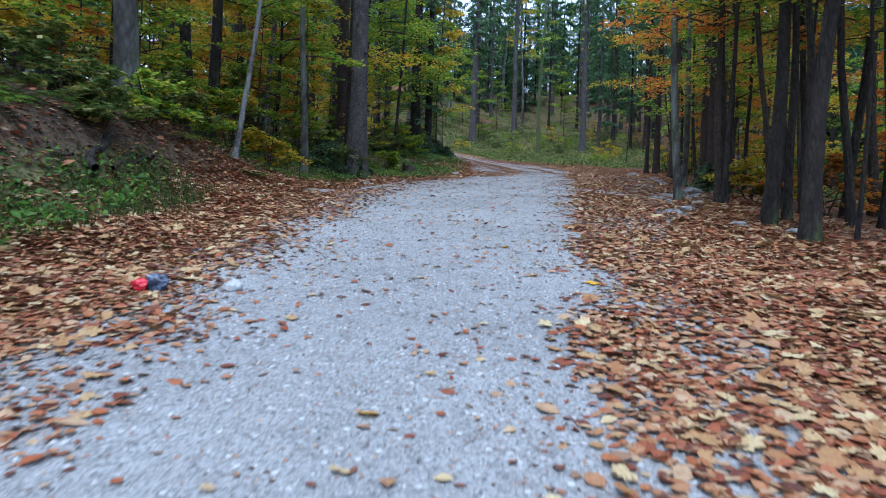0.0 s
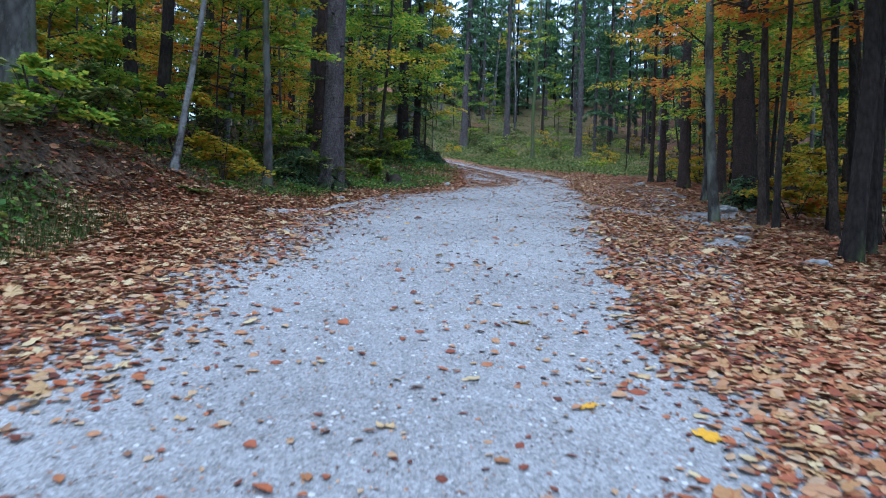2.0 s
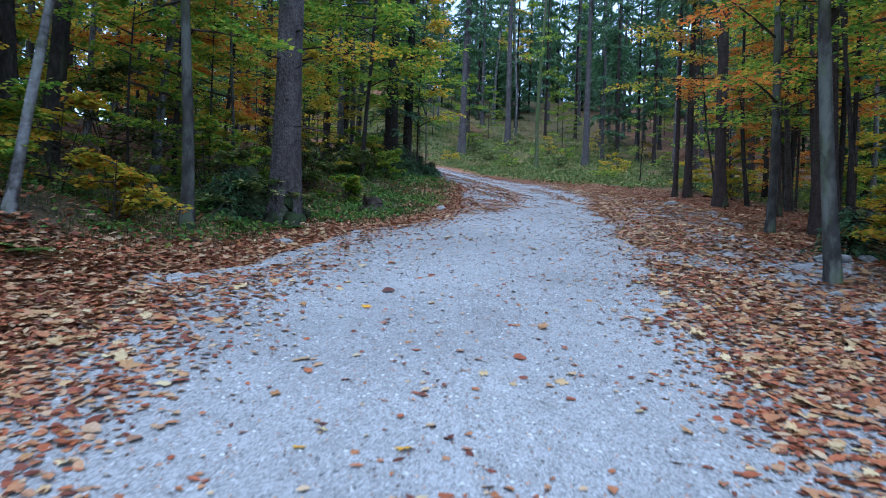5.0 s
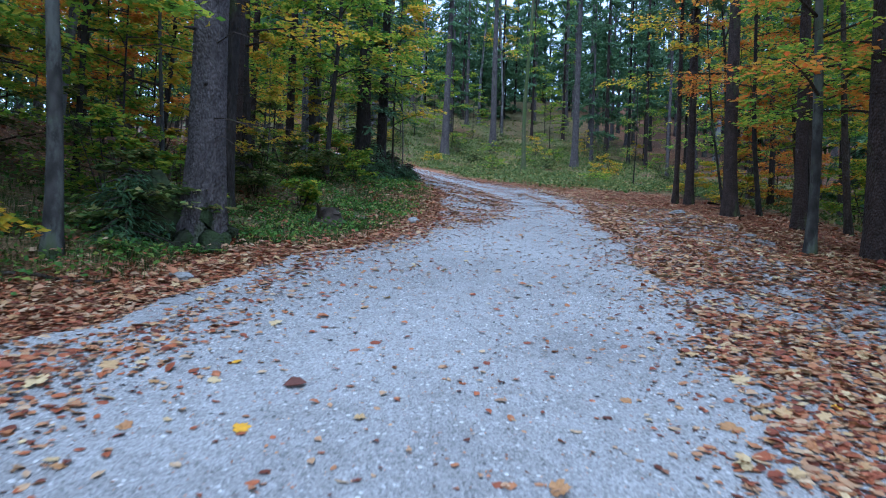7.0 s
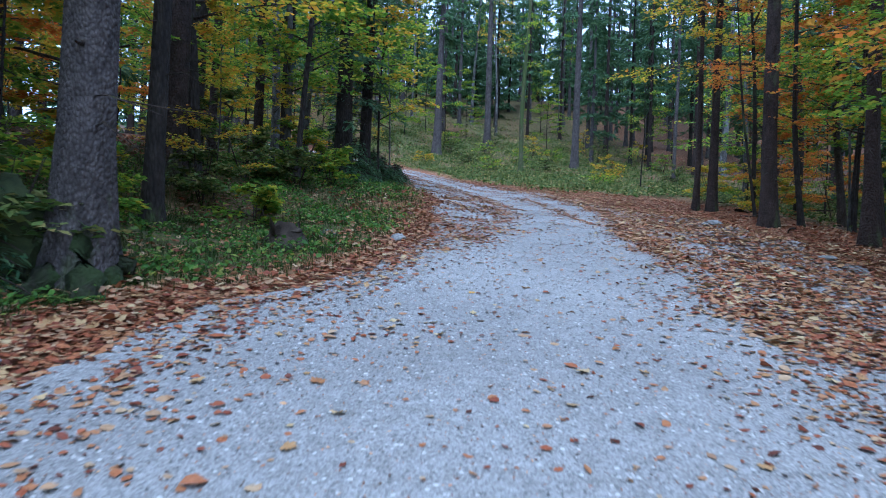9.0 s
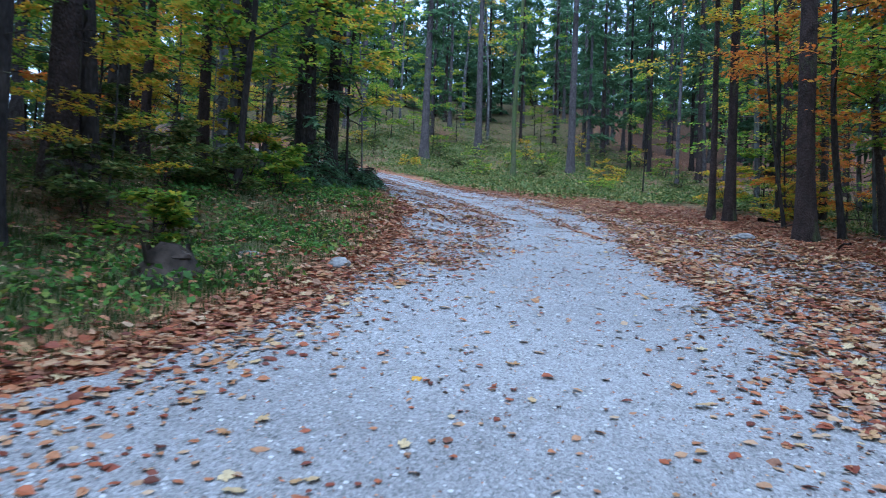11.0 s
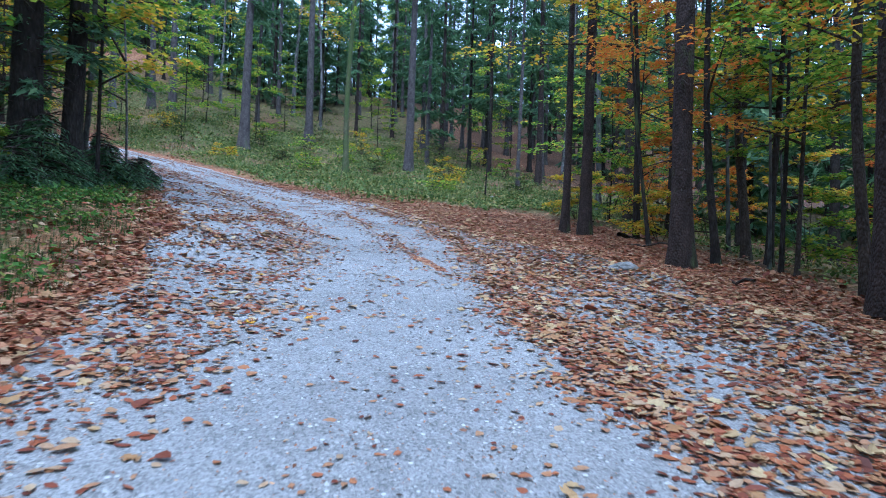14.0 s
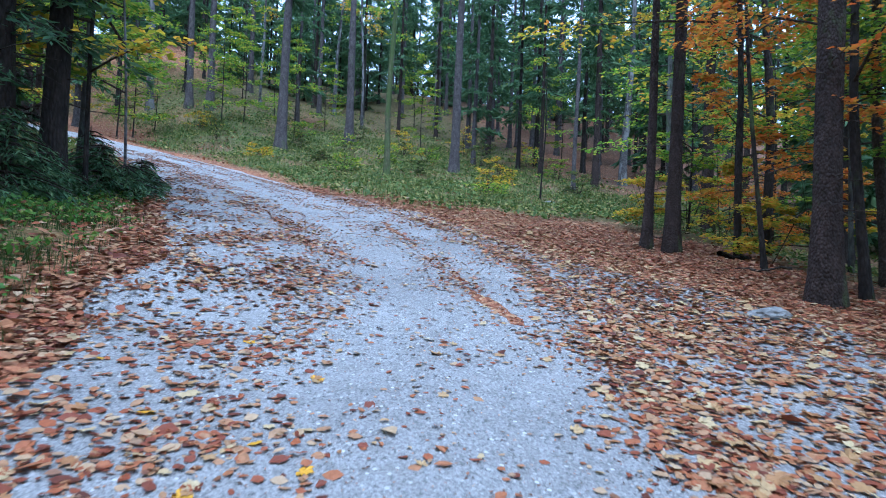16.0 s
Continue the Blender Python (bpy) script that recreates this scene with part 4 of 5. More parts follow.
def spots(g, count, box, accept, bias=1.0, cell=0.125):
    """Places on the floor, as many in each small cell as the chance that accept() gives."""
    I, J = np.meshgrid(np.arange(int(box[0] / cell), int(box[1] / cell)), np.arange(int(box[2] / cell), int(box[3] / cell)))
    I, J = I.ravel(), J.ravel()
    w = np.array([accept((i + 0.5) * cell, (j + 0.5) * cell) for i, j in zip(I.tolist(), J.tolist())])
    w = np.clip(w, 0, 1) * np.clip(((J + 0.5) * cell - box[2]) / (box[3] - box[2]), 0.01, 1) ** (1 / bias - 1)
    at = g.choice(len(w), count, p=w / w.sum())
    u, v = g.random(count), g.random(count)
    cells = {c: [level(int(I[c]) + a, int(J[c]) + b, cell) for a in (0, 1) for b in (0, 1)] for c in np.unique(at).tolist()}
    q = np.array([cells[c] for c in at.tolist()])
    z = q[:, 0] * (1 - u) * (1 - v) + q[:, 1] * (1 - u) * v + q[:, 2] * u * (1 - v) + q[:, 3] * u * v
    return np.stack([(I[at] + u) * cell, (J[at] + v) * cell, z], 1)


def cover(name, count, box, accept, size, mat, seed, label, lift=0.05, shape="diamond", tilt=0.5, aspect=0.65, category="plants", fold=0.15, spread=0.4, bias=1.0, again=0.0, cell=0.125):
    """Small leaves in great number over the ground."""
    g = np.random.default_rng(seed)
    C = spots(g, count, box, accept, bias, cell)
    C[:, 2] += lift + np.abs(g.normal(0, lift * 0.6, count))
    if again:
        twin = C[g.random(len(C)) < again]
        shift = g.normal(0, 0.07, (len(twin), 3)) * np.array((1, 1, 0))
        shift[:, 2] = 0.178 * shift[:, 1] + 0.005
        C = np.concatenate([C, twin + shift])
    n = len(C)
    a = g.uniform(0, 6.283, n)
    Wy = np.stack([np.cos(a), np.sin(a), g.normal(0, tilt, n)], 1)
    U = g.normal(0, spread, (n, 3)) + np.array((0, -0.178, 1.0))
    Ls = size * np.exp(g.normal(0, 0.28, n))
    ob = new(name, leaf_mesh(name, C, Wy, U, Ls, Ls * aspect * g.uniform(0.65, 1.3, n), mat, fold, shape))
    return tagged(ob, label, category, kind="stuff")


def near(y):
    """Fewer pieces where the road is far off."""
    return mix(1.0, 0.5, smooth(22, 40, y))


def clump(x, y, s=0.8, k=3):
    return 0.5 + noise.noise(Vector((x, y, k)) * s)


def right_belt(x, y):
    a, b = road_right(y), along(LEAF_RIGHT, y)
    p = smooth(a - 0.4, a + 0.25, x + 0.5 * noise.noise(Vector((x, y, 1)) * 1.2)) * smooth(b + 2.5, b - 0.3, x)
    bare = smooth(0.12, 0.3, noise.noise(Vector((x * 0.8, y * 0.45, 6)) * 1.0)) * smooth(a + mix(2.8, 1.1, smooth(17, 21, y)), a + mix(0.6, 0.1, smooth(17, 21, y)), x) * mix(0.4, 0.75, smooth(8, 14, y))
    for cx, cy, sx, sy in ((5.6, 15.9, 0.8, 0.5), (5.0, 13.6, 0.5, 0.35), (6.8, 17.4, 0.7, 0.5), (4.7, 11.0, 0.45, 0.25), (3.9, 7.0, 0.35, 0.25), (4.2, 11.8, 0.4, 0.3), (5.1, 15.2, 0.5, 0.3), (7.6, 26.2, 0.5, 0.4), (5.8, 23.6, 0.4, 0.6), (4.9, 17.0, 0.35, 0.5)):
        bare = max(bare, 0.92 * math.exp(-(((x - cx) / sx) ** 2 + ((y - cy) / sy) ** 2) ** 2))
    rows = 0.42 + 0.7 * smooth(-0.28, 0.22, noise.noise(Vector(((x - a) * 1.5, y * 0.3, 40))) + 0.35 * noise.noise(Vector((x * 2.2, y * 1.5, 41))))
    open_part = smooth(17, 21, y) * smooth(33, 29, y) * smooth(a + 3.8, a + 2.8, x) * smooth(a + 0.1, a + 0.6, x)
    return p * (1 - bare) * near(y) * mix(1.0, min(1.0, rows), open_part)


def left_belt(x, y):
    a, b = road_left(y), along(LEAF_LEFT, y)
    p = smooth(a + mix(0.4, 0.9, smooth(18, 23, y)), a - 0.8, x + 0.5 * noise.noise(Vector((x, y, 2)) * 1.2)) * smooth(b - mix(1.7, 0.7, smooth(12, 20, y)), b + mix(-0.6, 0.4, smooth(12, 20, y)), x)
    bare = smooth(0.05, 0.3, noise.noise(Vector((x * 0.9, y * 0.5, 16)))) * smooth(a - 1.1, a - 0.2, x) * 0.4
    bend = smooth(18, 23, y)
    gaps = mix(1.0, 0.16 + 0.8 * smooth(-0.2, 0.4, noise.noise(Vector((x * 1.3, y * 0.7, 26)))), bend * smooth(b, b + 0.8, x))
    return p * (1 - bare) * near(y) * mix(0.5 + 0.5 * smooth(a - 0.2, a - 0.7, x), 0.8, bend) * gaps * (1 - 0.55 * patch(x, y)) * (1 - 0.85 * smooth(-4.0, -4.7, x) * smooth(14.5, 11.5, y))


def on_road(x, y):
    """Leaves gather along the edges and between the wheel tracks, most of all in the bend."""
    a, b = road_left(y), road_right(y)
    if x < a - 0.3 or x > b + 0.3:
        return 0.0
    u = (x - a) / (b - a)
    edge = max(0.0, 1 - min(u, 1 - u) / 0.3)
    bend = smooth(22, 34, y)
    track = max(math.exp(-((u - 0.3) / 0.14) ** 2), math.exp(-((u - 0.78) / 0.09) ** 2))
    strip = smooth(26, 29, y) * smooth(38, 35, y) * math.exp(-((x - rut_line(y)) / 0.16) ** 2)
    return min(1.0, (0.13 + 0.7 * edge ** 1.6 + 0.8 * bend * (1 - 0.85 * track) + 0.5 * strip) * (0.1 + 1.2 * clump(x, y, 1.1, 11)))


def woods(x, y):
    a, b = along(LEAF_LEFT, y), along(LEAF_RIGHT, y)
    return 0.6 * clump(x, y, 0.5, 12) if (x < a or x > b) and (x - 6.3) * 0.86 + (y - 40.5) * 0.5 < 3 else (0.25 * clump(x, y, 0.5, 12) if x > b or x < a else 0)


cover("beech_leaf_litter", 120000, (0, 13, -1.5, 46), right_belt, 0.07, LITTER, 1, "deep belt of fallen orange and brown beech leaves", 0.008, "oval", 0.14, 0.64, "fallen leaves", bias=1.35, spread=0.18, fold=0.1, again=0.2)
cover("verge_leaf_litter", 66000, (-6, 5, -1.5, 54), left_belt, 0.068, LITTER, 2, "fallen brown and orange leaves along the verge", 0.008, "oval", 0.14, 0.64, "fallen leaves", bias=1.35, spread=0.18, fold=0.1, again=0.2)
cover("maple_leaf_litter", 10000, (-6, 9, -1, 40), lambda x, y: max(right_belt(x, y) * 0.8, left_belt(x, y) * mix(1.0, 0.5, smooth(10, 15, y))), 0.105, MAPLE, 3, "large pale yellow fallen maple leaves", 0.014, "maple", 0.14, 1.0, "fallen leaves", bias=1.3, fold=0.12, spread=0.22)
cover("road_leaf_scatter", 19000, (-3, 7, -1, 52), on_road, 0.056, LITTER, 4, "loose brown leaves scattered on the gravel", 0.006, "oval", 0.12, 0.62, "fallen leaves", spread=0.2)
cover("road_maple_scatter", 800, (-3, 7, 0, 40), on_road, 0.085, MAPLE, 5, "pale maple leaves lying on the gravel", 0.008, "maple", 0.1, 1.0, "fallen leaves", spread=0.15, fold=0.07)
cover("runnel_leaves", 110, (4.3, 5.5, 26, 38), lambda x, y: smooth(26, 29, y) * smooth(38, 35, y) * smooth(-0.1, 0.3, noise.noise(Vector((x * 2, y * 1.1, 51)))) * math.exp(-((x - rut_line(y)) / 0.16) ** 2), 0.07, LITTER, 33, "brown leaves gathered in a runnel of the road", 0.008, "oval", 0.2, 0.64, "fallen leaves", spread=0.25)
cover("leaf_crumbs", 24000, (-3, 7, 0, 34), lambda x, y: 0.35 + 0.65 * on_road(x, y) if road_left(y) - 0.2 < x < road_right(y) + 0.3 else 0, 0.02, CRUMB, 27, "dark crumbs of leaf and bark on the gravel", 0.004, "diamond", 0.15, 0.5, "fallen leaves", spread=0.2, bias=1.25)
cover("woodland_litter", 16000, (-10, 16, 2, 44), woods, 0.1, LITTER, 6, "old brown leaves under the trees", 0.03, "oval", 0.25, 0.62, "fallen leaves", cell=0.25)
cover("verge_herbs", 22000, (-9, 4, 2, 40), lambda x, y: greenness(x, y) * clump(x, y, 0.9, 21) if x < along(LEAF_LEFT, y) + 0.5 else 0, 0.07, FERN, 7, "low green herbs and ferns on the verge", 0.08, "diamond", 0.6, 0.6)
cover("verge_fallen_leaves", 3600, (-7, 3, 12, 36), lambda x, y: (0.3 + 0.7 * clump(x, y, 0.9, 28)) * smooth(5, 0.5, along(LEAF_LEFT, y) - x) if x < along(LEAF_LEFT, y) + 0.6 else 0, 0.075, LITTER, 29, "fallen leaves caught in the verge grass", 0.05, "oval", 0.25, 0.7, "fallen leaves", spread=0.3)
cover("hill_herbs", 52000, (-14, 26, 40, 86), lambda x, y: greenness(x, y) * clump(x, y, 0.6, 22) * max(0.15, 1 - (y - 42) / 50), 0.15, HERB, 8, "yellow-green herbs covering the hill", 0.09, "diamond", 0.6, 0.6, cell=0.25)
cover("hill_leaf_litter", 8000, (-8, 24, 40, 76), lambda x, y: max(0.0, 1 - (y - 40) / 45) * clump(x, y, 0.5, 25) if x > along(LEAF_RIGHT, y) - 1 else 0, 0.1, LITTER, 19, "pale fallen leaves over the hill herbs", 0.05, "oval", 0.3, 0.7, "fallen leaves", cell=0.25)
cover("outer_herbs", 7000, (10, 28, 14, 46), lambda x, y: greenness(x, y) * clump(x, y, 0.6, 23) if x > along(LEAF_RIGHT, y) else 0, 0.13, HERB, 9, "green herbs under the outer trees", 0.1, "diamond", 0.6, 0.6, cell=0.25)


def grass(name, count, box, accept, length, seed, label, mat=GRASS, cell=0.125):
    """Single blades, bent over to all sides."""
    g = np.random.default_rng(seed)
    P = spots(g, count, box, accept, 1.0, cell)
    a, l = g.uniform(0, 6.283, count), length * g.uniform(0.5, 1.4, count)
    d = np.stack([np.cos(a), np.sin(a), np.zeros(count)], 1)
    side = np.stack([-np.sin(a), np.cos(a), np.zeros(count)], 1) * (0.0035 + 0.03 * l * l)[:, None]
    foot, up = P - np.array((0, 0, 0.02)), np.array((0, 0, 1.0))
    mid = P + d * (0.14 * l)[:, None] + up * (l * 0.5)[:, None]
    tip = P + d * (0.4 * l)[:, None] + up * (l * g.uniform(0.5, 1, count))[:, None]
    V = np.stack([foot - side, foot + side, mid + side * 0.7, mid - side * 0.7, tip], 1).reshape(-1, 3)
    k = np.arange(count)[:, None, None] * 5
    F = (np.array([(0, 1, 2), (0, 2, 3), (3, 2, 4)])[None] + k).reshape(-1, 3)
    return tagged(new(name, mesh_of(name, V, F, mat)), label, "grass", kind="stuff")


grass("verge_grass", 56000, (-6, 2, 6, 36), lambda x, y: greenness(x, y) * clump(x, y, 0.9, 31) if x < along(LEAF_LEFT, y) + mix(1.0, 0.4, smooth(11, 14, y)) else 0, 0.14, 1, "short green grass on the verge", SHADE_TINTED_GRASS)
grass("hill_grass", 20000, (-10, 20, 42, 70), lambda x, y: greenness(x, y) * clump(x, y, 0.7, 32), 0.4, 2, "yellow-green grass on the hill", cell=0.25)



def fern(x, y, size, seed, label="green fern with arching fronds on the bank"):
    """Arching fronds, each a rib with two rows of leaflets."""
    t = thing("fern", (x, y, height(x, y)), label, "fern", "ferns under the trees")
    g = random.Random(seed)
    for k in range(8):
        a, l, up = 0.8 * k + g.uniform(-0.3, 0.3), size * g.uniform(0.7, 1.1), g.uniform(0.5, 0.9)
        d = Vector((math.cos(a), math.sin(a), 0))
        rib = [d * (l * u) + Vector((0, 0, l * up * (u - 0.95 * u * u))) for u in np.linspace(0, 1, 14)]
        C, Wy, Ls = [], [], []
        for i in range(1, 13):
            q = (rib[i + 1] - rib[i]).normalized()
            side = q.cross(Vector((0, 0, 1))).normalized()
            w = l * 0.26 * math.sin(math.pi * (i / 13) ** 0.7) + 0.02
            for sgn in (-1, 1):
                C.append(rib[i] + side * (sgn * w * 0.5))
                Wy.append(side * sgn + q * 0.35 + Vector((0, 0, -0.15)))
                Ls.append(w)
        frond = part("frond", leaf_mesh("frond", [tuple(c) for c in C], [tuple(w) for w in Wy], [(0, 0, 1)] * len(C), Ls, [0.3 * w + 0.008 for w in Ls], FERN, 0.1, "diamond"), t)
        part("rib", joined("rib", [tube(rib[::3], [0.004, 0.003, 0.003, 0.002, 0.001][:len(rib[::3])], 3)], TWIG), frond)
    return t


for i, (x, y, size) in enumerate([(-5.2, 7.6, 0.55), (-5.5, 8.4, 0.6), (-5.1, 9.1, 0.5), (-5.6, 9.8, 0.6), (-5.0, 10.4, 0.5), (-5.4, 11.2, 0.55), (-4.9, 12.0, 0.5), (-6.3, 8.9, 0.7), (-6.4, 10.6, 0.7), (-5.9, 7.0, 0.6), (-2.4, 18.2, 0.4), (-3.3, 17.6, 0.5), (-4.2, 15.4, 0.5), (-3.9, 13.4, 0.45), (-2.3, 19.8, 0.45), (-3.6, 21.0, 0.5), (-3.2, 23.4, 0.5), (-4.6, 22.0, 0.6), (-2.6, 26.2, 0.5), (-1.6, 30.4, 0.5), (-4.6, 17.6, 0.6), (-3.4, 28.4, 0.55)]):
    fern(x, y, size, 500 + i)

# ---- stones, stump, litter ----


def rock_mesh(size, seed, mat, rough=0.3, detail=3):
    bm = bmesh.new()
    bmesh.ops.create_icosphere(bm, subdivisions=detail, radius=0.5)
    for v in bm.verts:
        p = v.co.copy()
        k = 1 + rough * noise.noise(p * 2.2 + Vector((seed, 0, 0))) + rough * 0.5 * noise.noise(p * 5 + Vector((0, seed, 0)))
        v.co = Vector((p.x * size[0], p.y * size[1], p.z * size[2])) * k
    me = bpy.data.meshes.new("stone")
    bm.to_mesh(me)
    bm.free()
    me.materials.append(mat)
    return me


def stone(x, y, size, seed, mat, label, sink=0.3, turn=0, name="stone"):
    ob = new(name, rock_mesh(size, seed, mat))
    ob.matrix_world = pose(x, y, base(x, y) + size[2] * (0.5 - sink), -10, 0, turn)
    return tagged(ob, label, "stone", "stones by the road")


stone(-1.49, 5.2, (0.13, 0.11, 0.11), 1, PALE_STONE, "small white limestone lump on the gravel", 0.2)
stone(0.32, 22.9, (0.27, 0.2, 0.18), 2, GREY_STONE, "pale limestone on the grassy verge", 0.25, 20)
stone(6.2, 16.3, (0.5, 0.4, 0.22), 3, GREY_STONE, "flat grey rock showing through the leaves", 0.35, 15)
stone(5.2, 13.4, (0.34, 0.24, 0.1), 4, GREY_STONE, "flat grey rock showing through the leaves", 0.3, 50)
stone(4.9, 10.9, (0.36, 0.25, 0.12), 5, GREY_STONE, "flat grey rock at the foot of a thin tree", 0.3, -20)
stone(5.1, 9.5, (0.3, 0.22, 0.11), 6, GREY_STONE, "flat grey rock at the foot of a thin tree", 0.3, 10)
stone(8.1, 27.9, (0.5, 0.3, 0.18), 7, GREY_STONE, "grey stone among fallen leaves", 0.3, -10)
stone(6.9, 16.6, (0.3, 0.26, 0.18), 8, GREY_STONE, "grey stone beside a spruce", 0.3)
stone(13.2, 46.0, (0.7, 0.4, 0.3), 9, GREY_STONE, "grey stone at the foot of the hill", 0.35)
for i, (x, y) in enumerate([(4.3, 6.3), (4.9, 14.2), (9.4, 24.2), (7.4, 22.5), (-2.1, 16.6), (-0.9, 23.6), (4.5, 12.0)]):
    stone(x, y, (0.2 + 0.04 * i, 0.16, 0.1), 20 + i, GREY_STONE, "small grey stone among fallen leaves", 0.3, 37 * i)


def stump(x, y, k=1.0, label="low rotten tree stump in the verge grass"):
    t = thing("tree_stump", (x, y, height(x, y)), label, "stump", "stumps on the verge")
    rings = [(z * k, q * k) for z, q in ((-0.1, 0.42), (0.0, 0.34), (0.06, 0.28), (0.14, 0.25), (0.22, 0.24), (0.3, 0.22))]
    v, f = tube([(0, 0, z) for z, _ in rings], [r for _, r in rings], 18, 0.6, 4)
    v = [p + Vector((0, 0, 0.2 * k * noise.noise(p * 7.0) * (1 if p.z > 0.2 * k else 0))) for p in v]
    part("bark", joined("bark", [(v, f)], CUT_WOOD), t)
    top = rock_mesh((0.42 * k, 0.4 * k, 0.12 * k), 8, CUT_WOOD, 0.4)
    part("cut_face", top, t).location = (0, 0, 0.22 * k)


stump(-1.3, 21.9)
stump(-2.27, 25.1, 0.62, "small black rotten stump in the verge herbs")
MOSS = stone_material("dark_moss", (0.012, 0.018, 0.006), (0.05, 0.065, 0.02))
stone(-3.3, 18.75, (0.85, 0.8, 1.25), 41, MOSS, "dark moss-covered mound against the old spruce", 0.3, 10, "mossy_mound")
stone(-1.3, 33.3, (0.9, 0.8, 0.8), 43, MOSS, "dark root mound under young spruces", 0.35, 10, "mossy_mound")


def log(x, y, length, d, turn, tilt, label, mat=DARK_BARK, name="fallen_log"):
    v, f = tube([(-length / 2 + length * i / 8, 0.06 * math.sin(i * 0.9), 0.03 * math.sin(i * 1.7)) for i in range(9)], [d / 2 * (1 - 0.35 * i / 8) for i in range(9)], 10, 0.25, 3)
    ob = new(name, joined(name, [(v, f)], mat))
    ob.matrix_world = pose(x, y, height(x, y) + d * 0.35, 0, tilt, turn)
    return tagged(ob, label, "log")


log(-4.6, 8.8, 1.8, 0.14, -65, 22, "dark rotten log lying on the bank")
for i, (x, y, l, d, a, b) in enumerate([(-4.45, 9.3, 1.5, 0.07, -80, 14), (-4.7, 8.0, 1.1, 0.06, -40, 18), (-4.5, 10.2, 1.3, 0.06, -70, 10), (-4.8, 11.2, 1.2, 0.05, -95, 8)]):
    log(x, y, l, d, a, b, "bare dark root hanging out of the bank", TWIG, "exposed_root")
log(-4.5, 20.2, 2.6, 0.2, 60, -6, "fallen mossy log under the shrubs", MOSSY_BARK)
log(12.4, 33.6, 2.4, 0.12, 30, 3, "thin fallen branch among leaves")
for i, (x, y, a) in enumerate([(12.9, 45.2, 20), (10.9, 31.6, 140), (9.6, 27.2, 70), (12.0, 36.4, 100), (-3.6, 16.0, 30)]):
    log(x, y, 1.2 + 0.2 * i, 0.05, a, 4, "thin dead branch on the forest floor", TWIG, "fallen_branch")


def plastic(name, colour, rough=0.35):
    m, nt, b = material(name, rough)
    n = node(nt, "ShaderNodeTexNoise", Scale=30.0, Detail=4.0)
    nt.links.new(coords(nt, (1, 1, 1)), n.inputs["Vector"])
    nt.links.new(blend(nt, 0.5, colour, ramp(nt, n.outputs[0], [(0.3, tuple(c * 0.5 for c in colour)), (0.7, colour)])), b.inputs["Base Color"])
    b.inputs["Specular IOR Level"].default_value = 0.5
    bumped(nt, b, n.outputs[0], 0.5, 0.01)
    return m


litter = thing("crumpled_wrapper", (-2.08, 5.08, surface(-2.08, 5.08) + 0.02), "crumpled red and dark blue plastic packaging on leaves", "litter")
red = part("red_end", rock_mesh((0.13, 0.1, 0.09), 31, plastic("red_plastic", (0.55, 0.02, 0.04)), 0.35), litter, "shiny red plastic end")
red.location = (-0.055, -0.025, 0.03)
blue = part("blue_end", rock_mesh((0.16, 0.12, 0.12), 34, plastic("dark_blue_foil", (0.05, 0.07, 0.12)), 0.6), litter, "dark blue crumpled foil end")
blue.location = (0.055, 0.03, 0.045)
for i, (dx, dy, dz, a) in enumerate([(0.03, -0.03, 0.09, 30), (0.08, -0.02, 0.07, 60), (0.05, 0.03, 0.1, 10), (0.1, 0.02, 0.09, 80)]):
    fold = part("crinkle", rock_mesh((0.07, 0.018, 0.016), 50 + i, plastic("silver_foil", (0.3, 0.33, 0.38), 0.25), 0.5, 2), litter, "pale silvery foil crease")
    fold.matrix_local = pose(dx, dy, dz, 20 * i, 25, a)


def lone_leaf(x, y, size, mat, turn, label, curl=0.1):
    me = leaf_mesh("maple_leaf", [(0, 0, 0)], [(1, 0, 0.05)], [(0, 0, 1)], [size], [size], mat, curl, "maple")
    ob = new("maple_leaf", me)
    ob.matrix_world = pose(x, y, surface(x, y) + 0.008, 10, 0, turn)
    return tagged(ob, label, "leaf", "single leaves on the road")


lone_leaf(1.35, 5.84, 0.17, BRIGHT, 30, "large bright yellow maple leaf on the gravel")
YELLOW_SPOTS = [(3.21, 13.5), (2.86, 26.06), (1.47, 26.41), (1.93, 25.55), (2.51, 25.13), (2.74, 24.82), (2.37, 26.89), (2.53, 27.0), (-0.4, 10.18), (0.13, 10.18), (-0.75, 14.05), (-0.42, 13.05), (5.35, 25.55), (5.98, 24.9), (0.78, 7.63), (0.89, 6.19), (1.21, 19.09), (2.24, 24.63), (2.47, 24.34), (-0.19, 3.18)]
for i, (x, y) in enumerate(YELLOW_SPOTS):
    lone_leaf(x, y, 0.1 + 0.015 * (i % 4), BRIGHT, i * 67, "bright yellow leaf lying on the road")

# ---- loose gravel ----


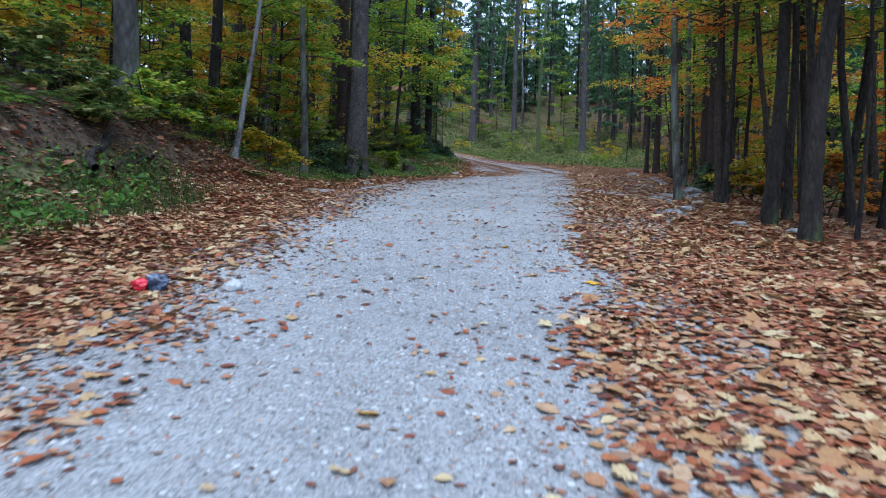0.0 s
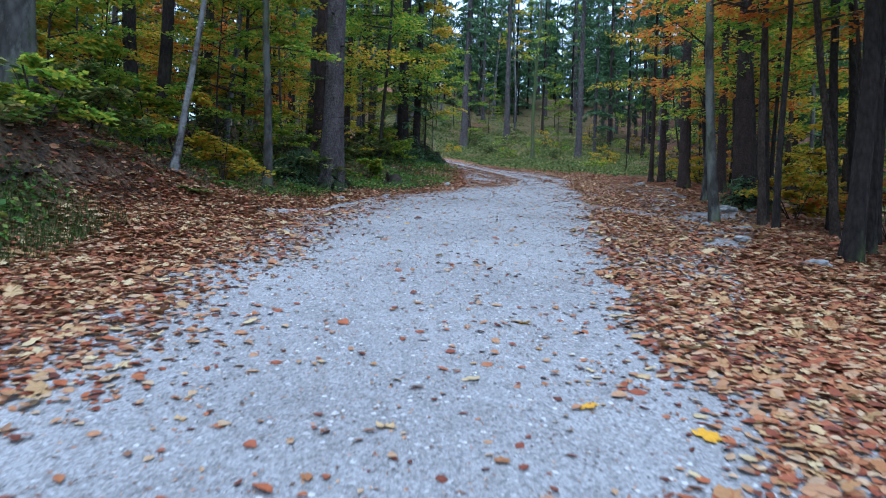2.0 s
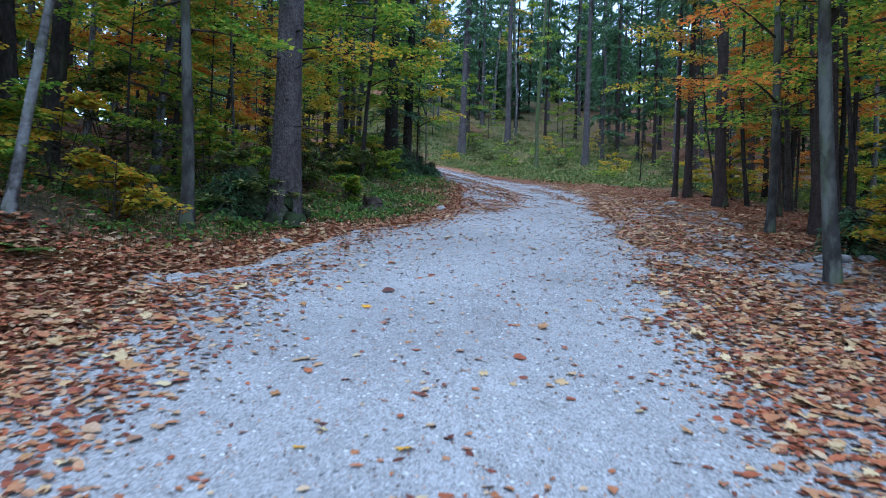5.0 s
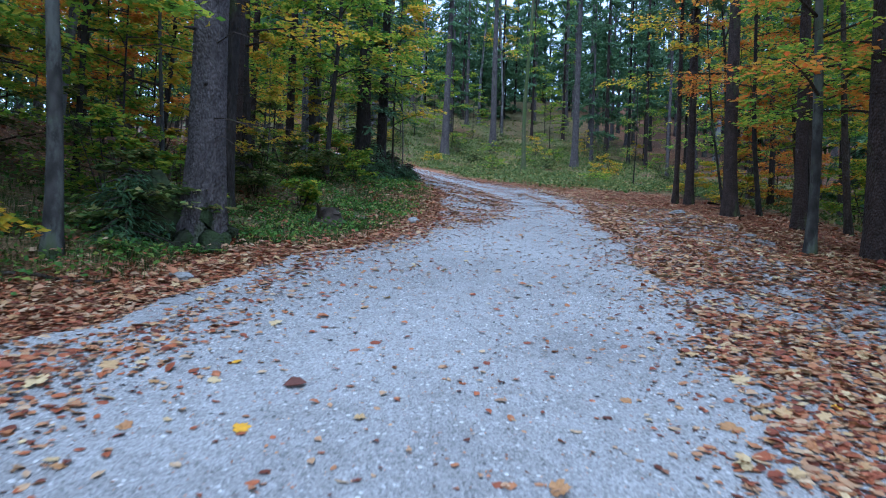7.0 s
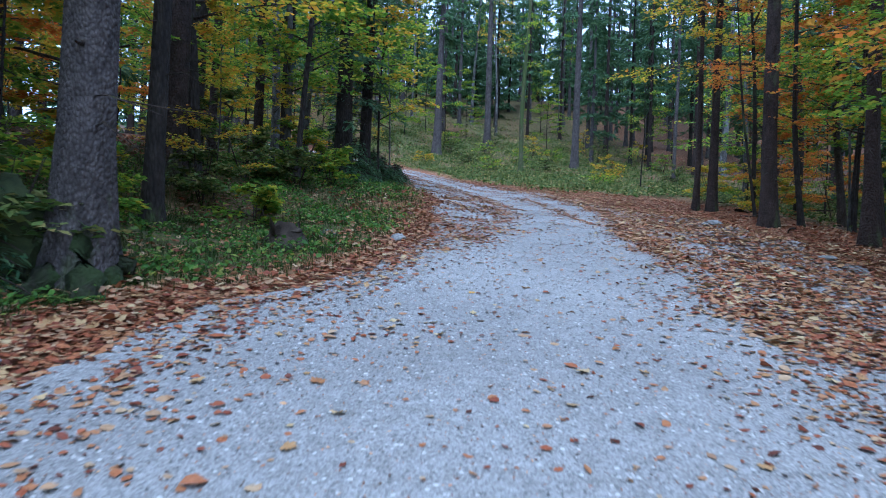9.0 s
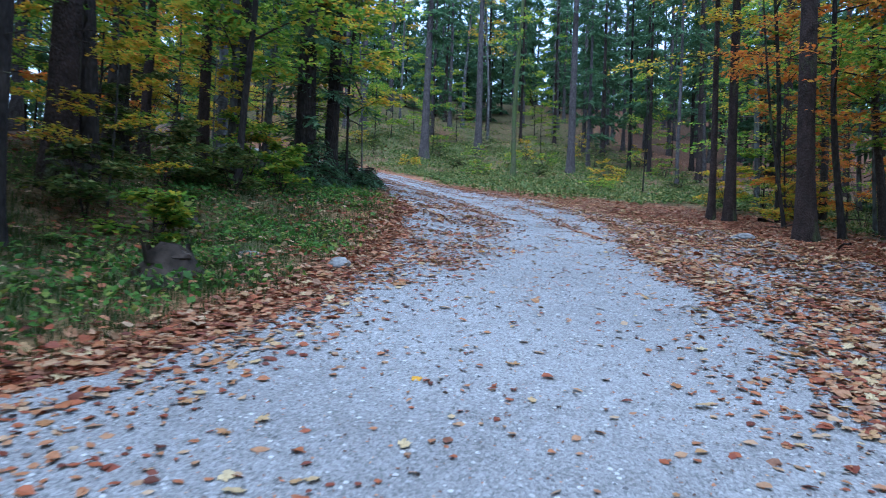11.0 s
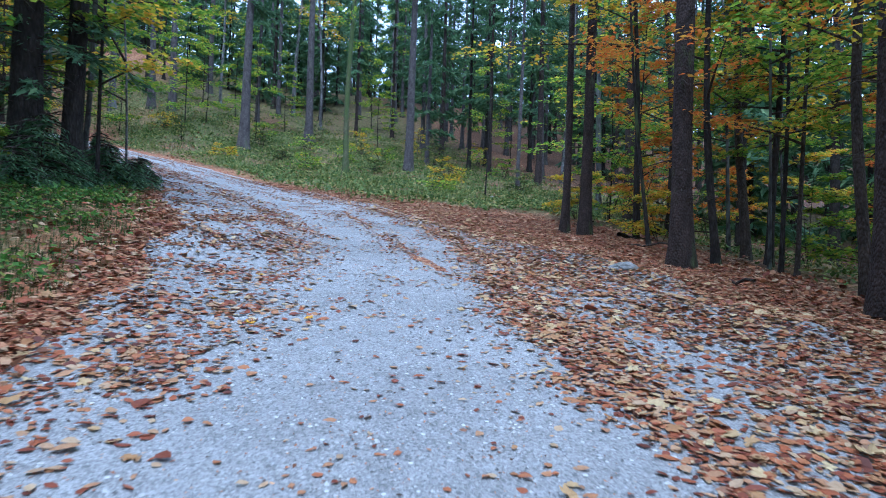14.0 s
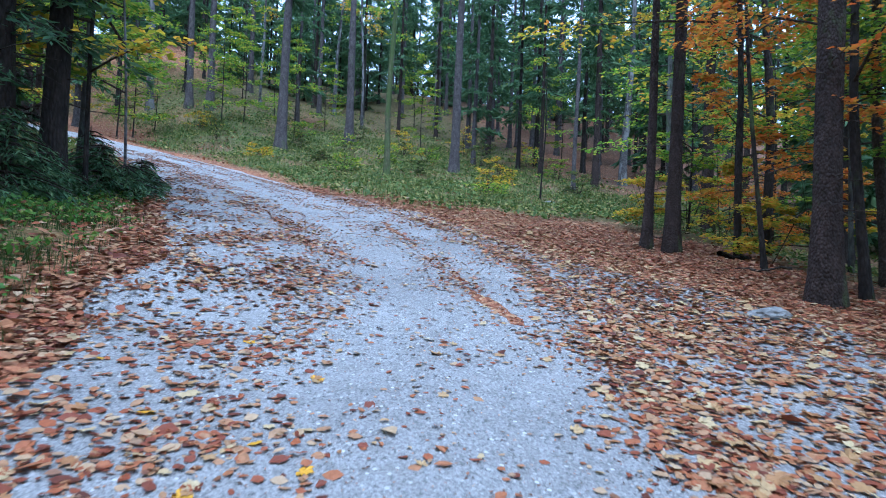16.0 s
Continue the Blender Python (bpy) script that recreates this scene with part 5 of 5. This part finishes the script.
def pebbles(name, count, box, accept, seed):
    g = np.random.default_rng(seed)
    oct_v = np.array([(1, 0, 0), (0, 1, 0), (-1, 0, 0), (0, -1, 0), (0, 0, 1), (0, 0, -0.6)])
    oct_f = np.array([(0, 1, 4), (1, 2, 4), (2, 3, 4), (3, 0, 4), (1, 0, 5), (2, 1, 5), (3, 2, 5), (0, 3, 5)])
    P = spots(g, count, box, accept, 1.3)
    s = np.minimum(0.02, 0.008 * np.exp(g.normal(0, 0.55, count)) + 0.003)[:, None]
    a = g.uniform(0, 6.283, (count, 1))
    q = oct_v[None] * g.uniform(0.6, 1.3, (count, 6, 1)) * np.array((1, 0.75, 0.6))
    x, y = q[..., 0] * s, q[..., 1] * s
    V = np.stack([x * np.cos(a) - y * np.sin(a), x * np.sin(a) + y * np.cos(a), q[..., 2] * s], 2) + P[:, None]
    F = (oct_f[None] + (np.arange(count) * 6)[:, None, None]).reshape(-1, 3)
    return tagged(new(name, mesh_of(name, V.reshape(-1, 3), F, CHIPPINGS)), "loose pale limestone chippings on the road", "gravel", kind="stuff")


pebbles("loose_gravel", 34000, (-3, 7, 0.5, 34), lambda x, y: 1.0 if road_left(y) - 0.3 < x < road_right(y) + 0.4 else 0.0, 5)

# ---- leaves that lie singly on the road ----
oval_kinds = [leaf_mesh("leaf", [(0, 0, 0)], [(1, 0, 0.05)], [(0, 0, 1)], [0.07], [0.04], m, 0.12, "oval") for m in (LONE_BEECH, LONE_BEECH, LONE_MAPLE)]
oval_kinds += [leaf_mesh("leaf", [(0, 0, 0)], [(1, 0, 0.05)], [(0, 0, 1)], [0.1], [0.1], LONE_MAPLE, 0.12, "maple")]
pick = random.Random(77)
laid = 0
while laid < 300:
    y = pick.uniform(2.2, 30)
    x = mix(road_left(y), road_right(y), pick.random())
    if pick.random() > 0.15 + on_road(x, y):
        continue
    ob = part("leaf", oval_kinds[pick.choice((0, 0, 1, 1, 2, 3))], road)
    s = pick.uniform(0.7, 1.3)
    ob.matrix_world = pose(x, y, surface(x, y) + 0.008, 10 + pick.uniform(-8, 8), pick.uniform(-8, 8), pick.uniform(0, 360)) @ Matrix.Diagonal((s, s, s, 1))
    laid += 1
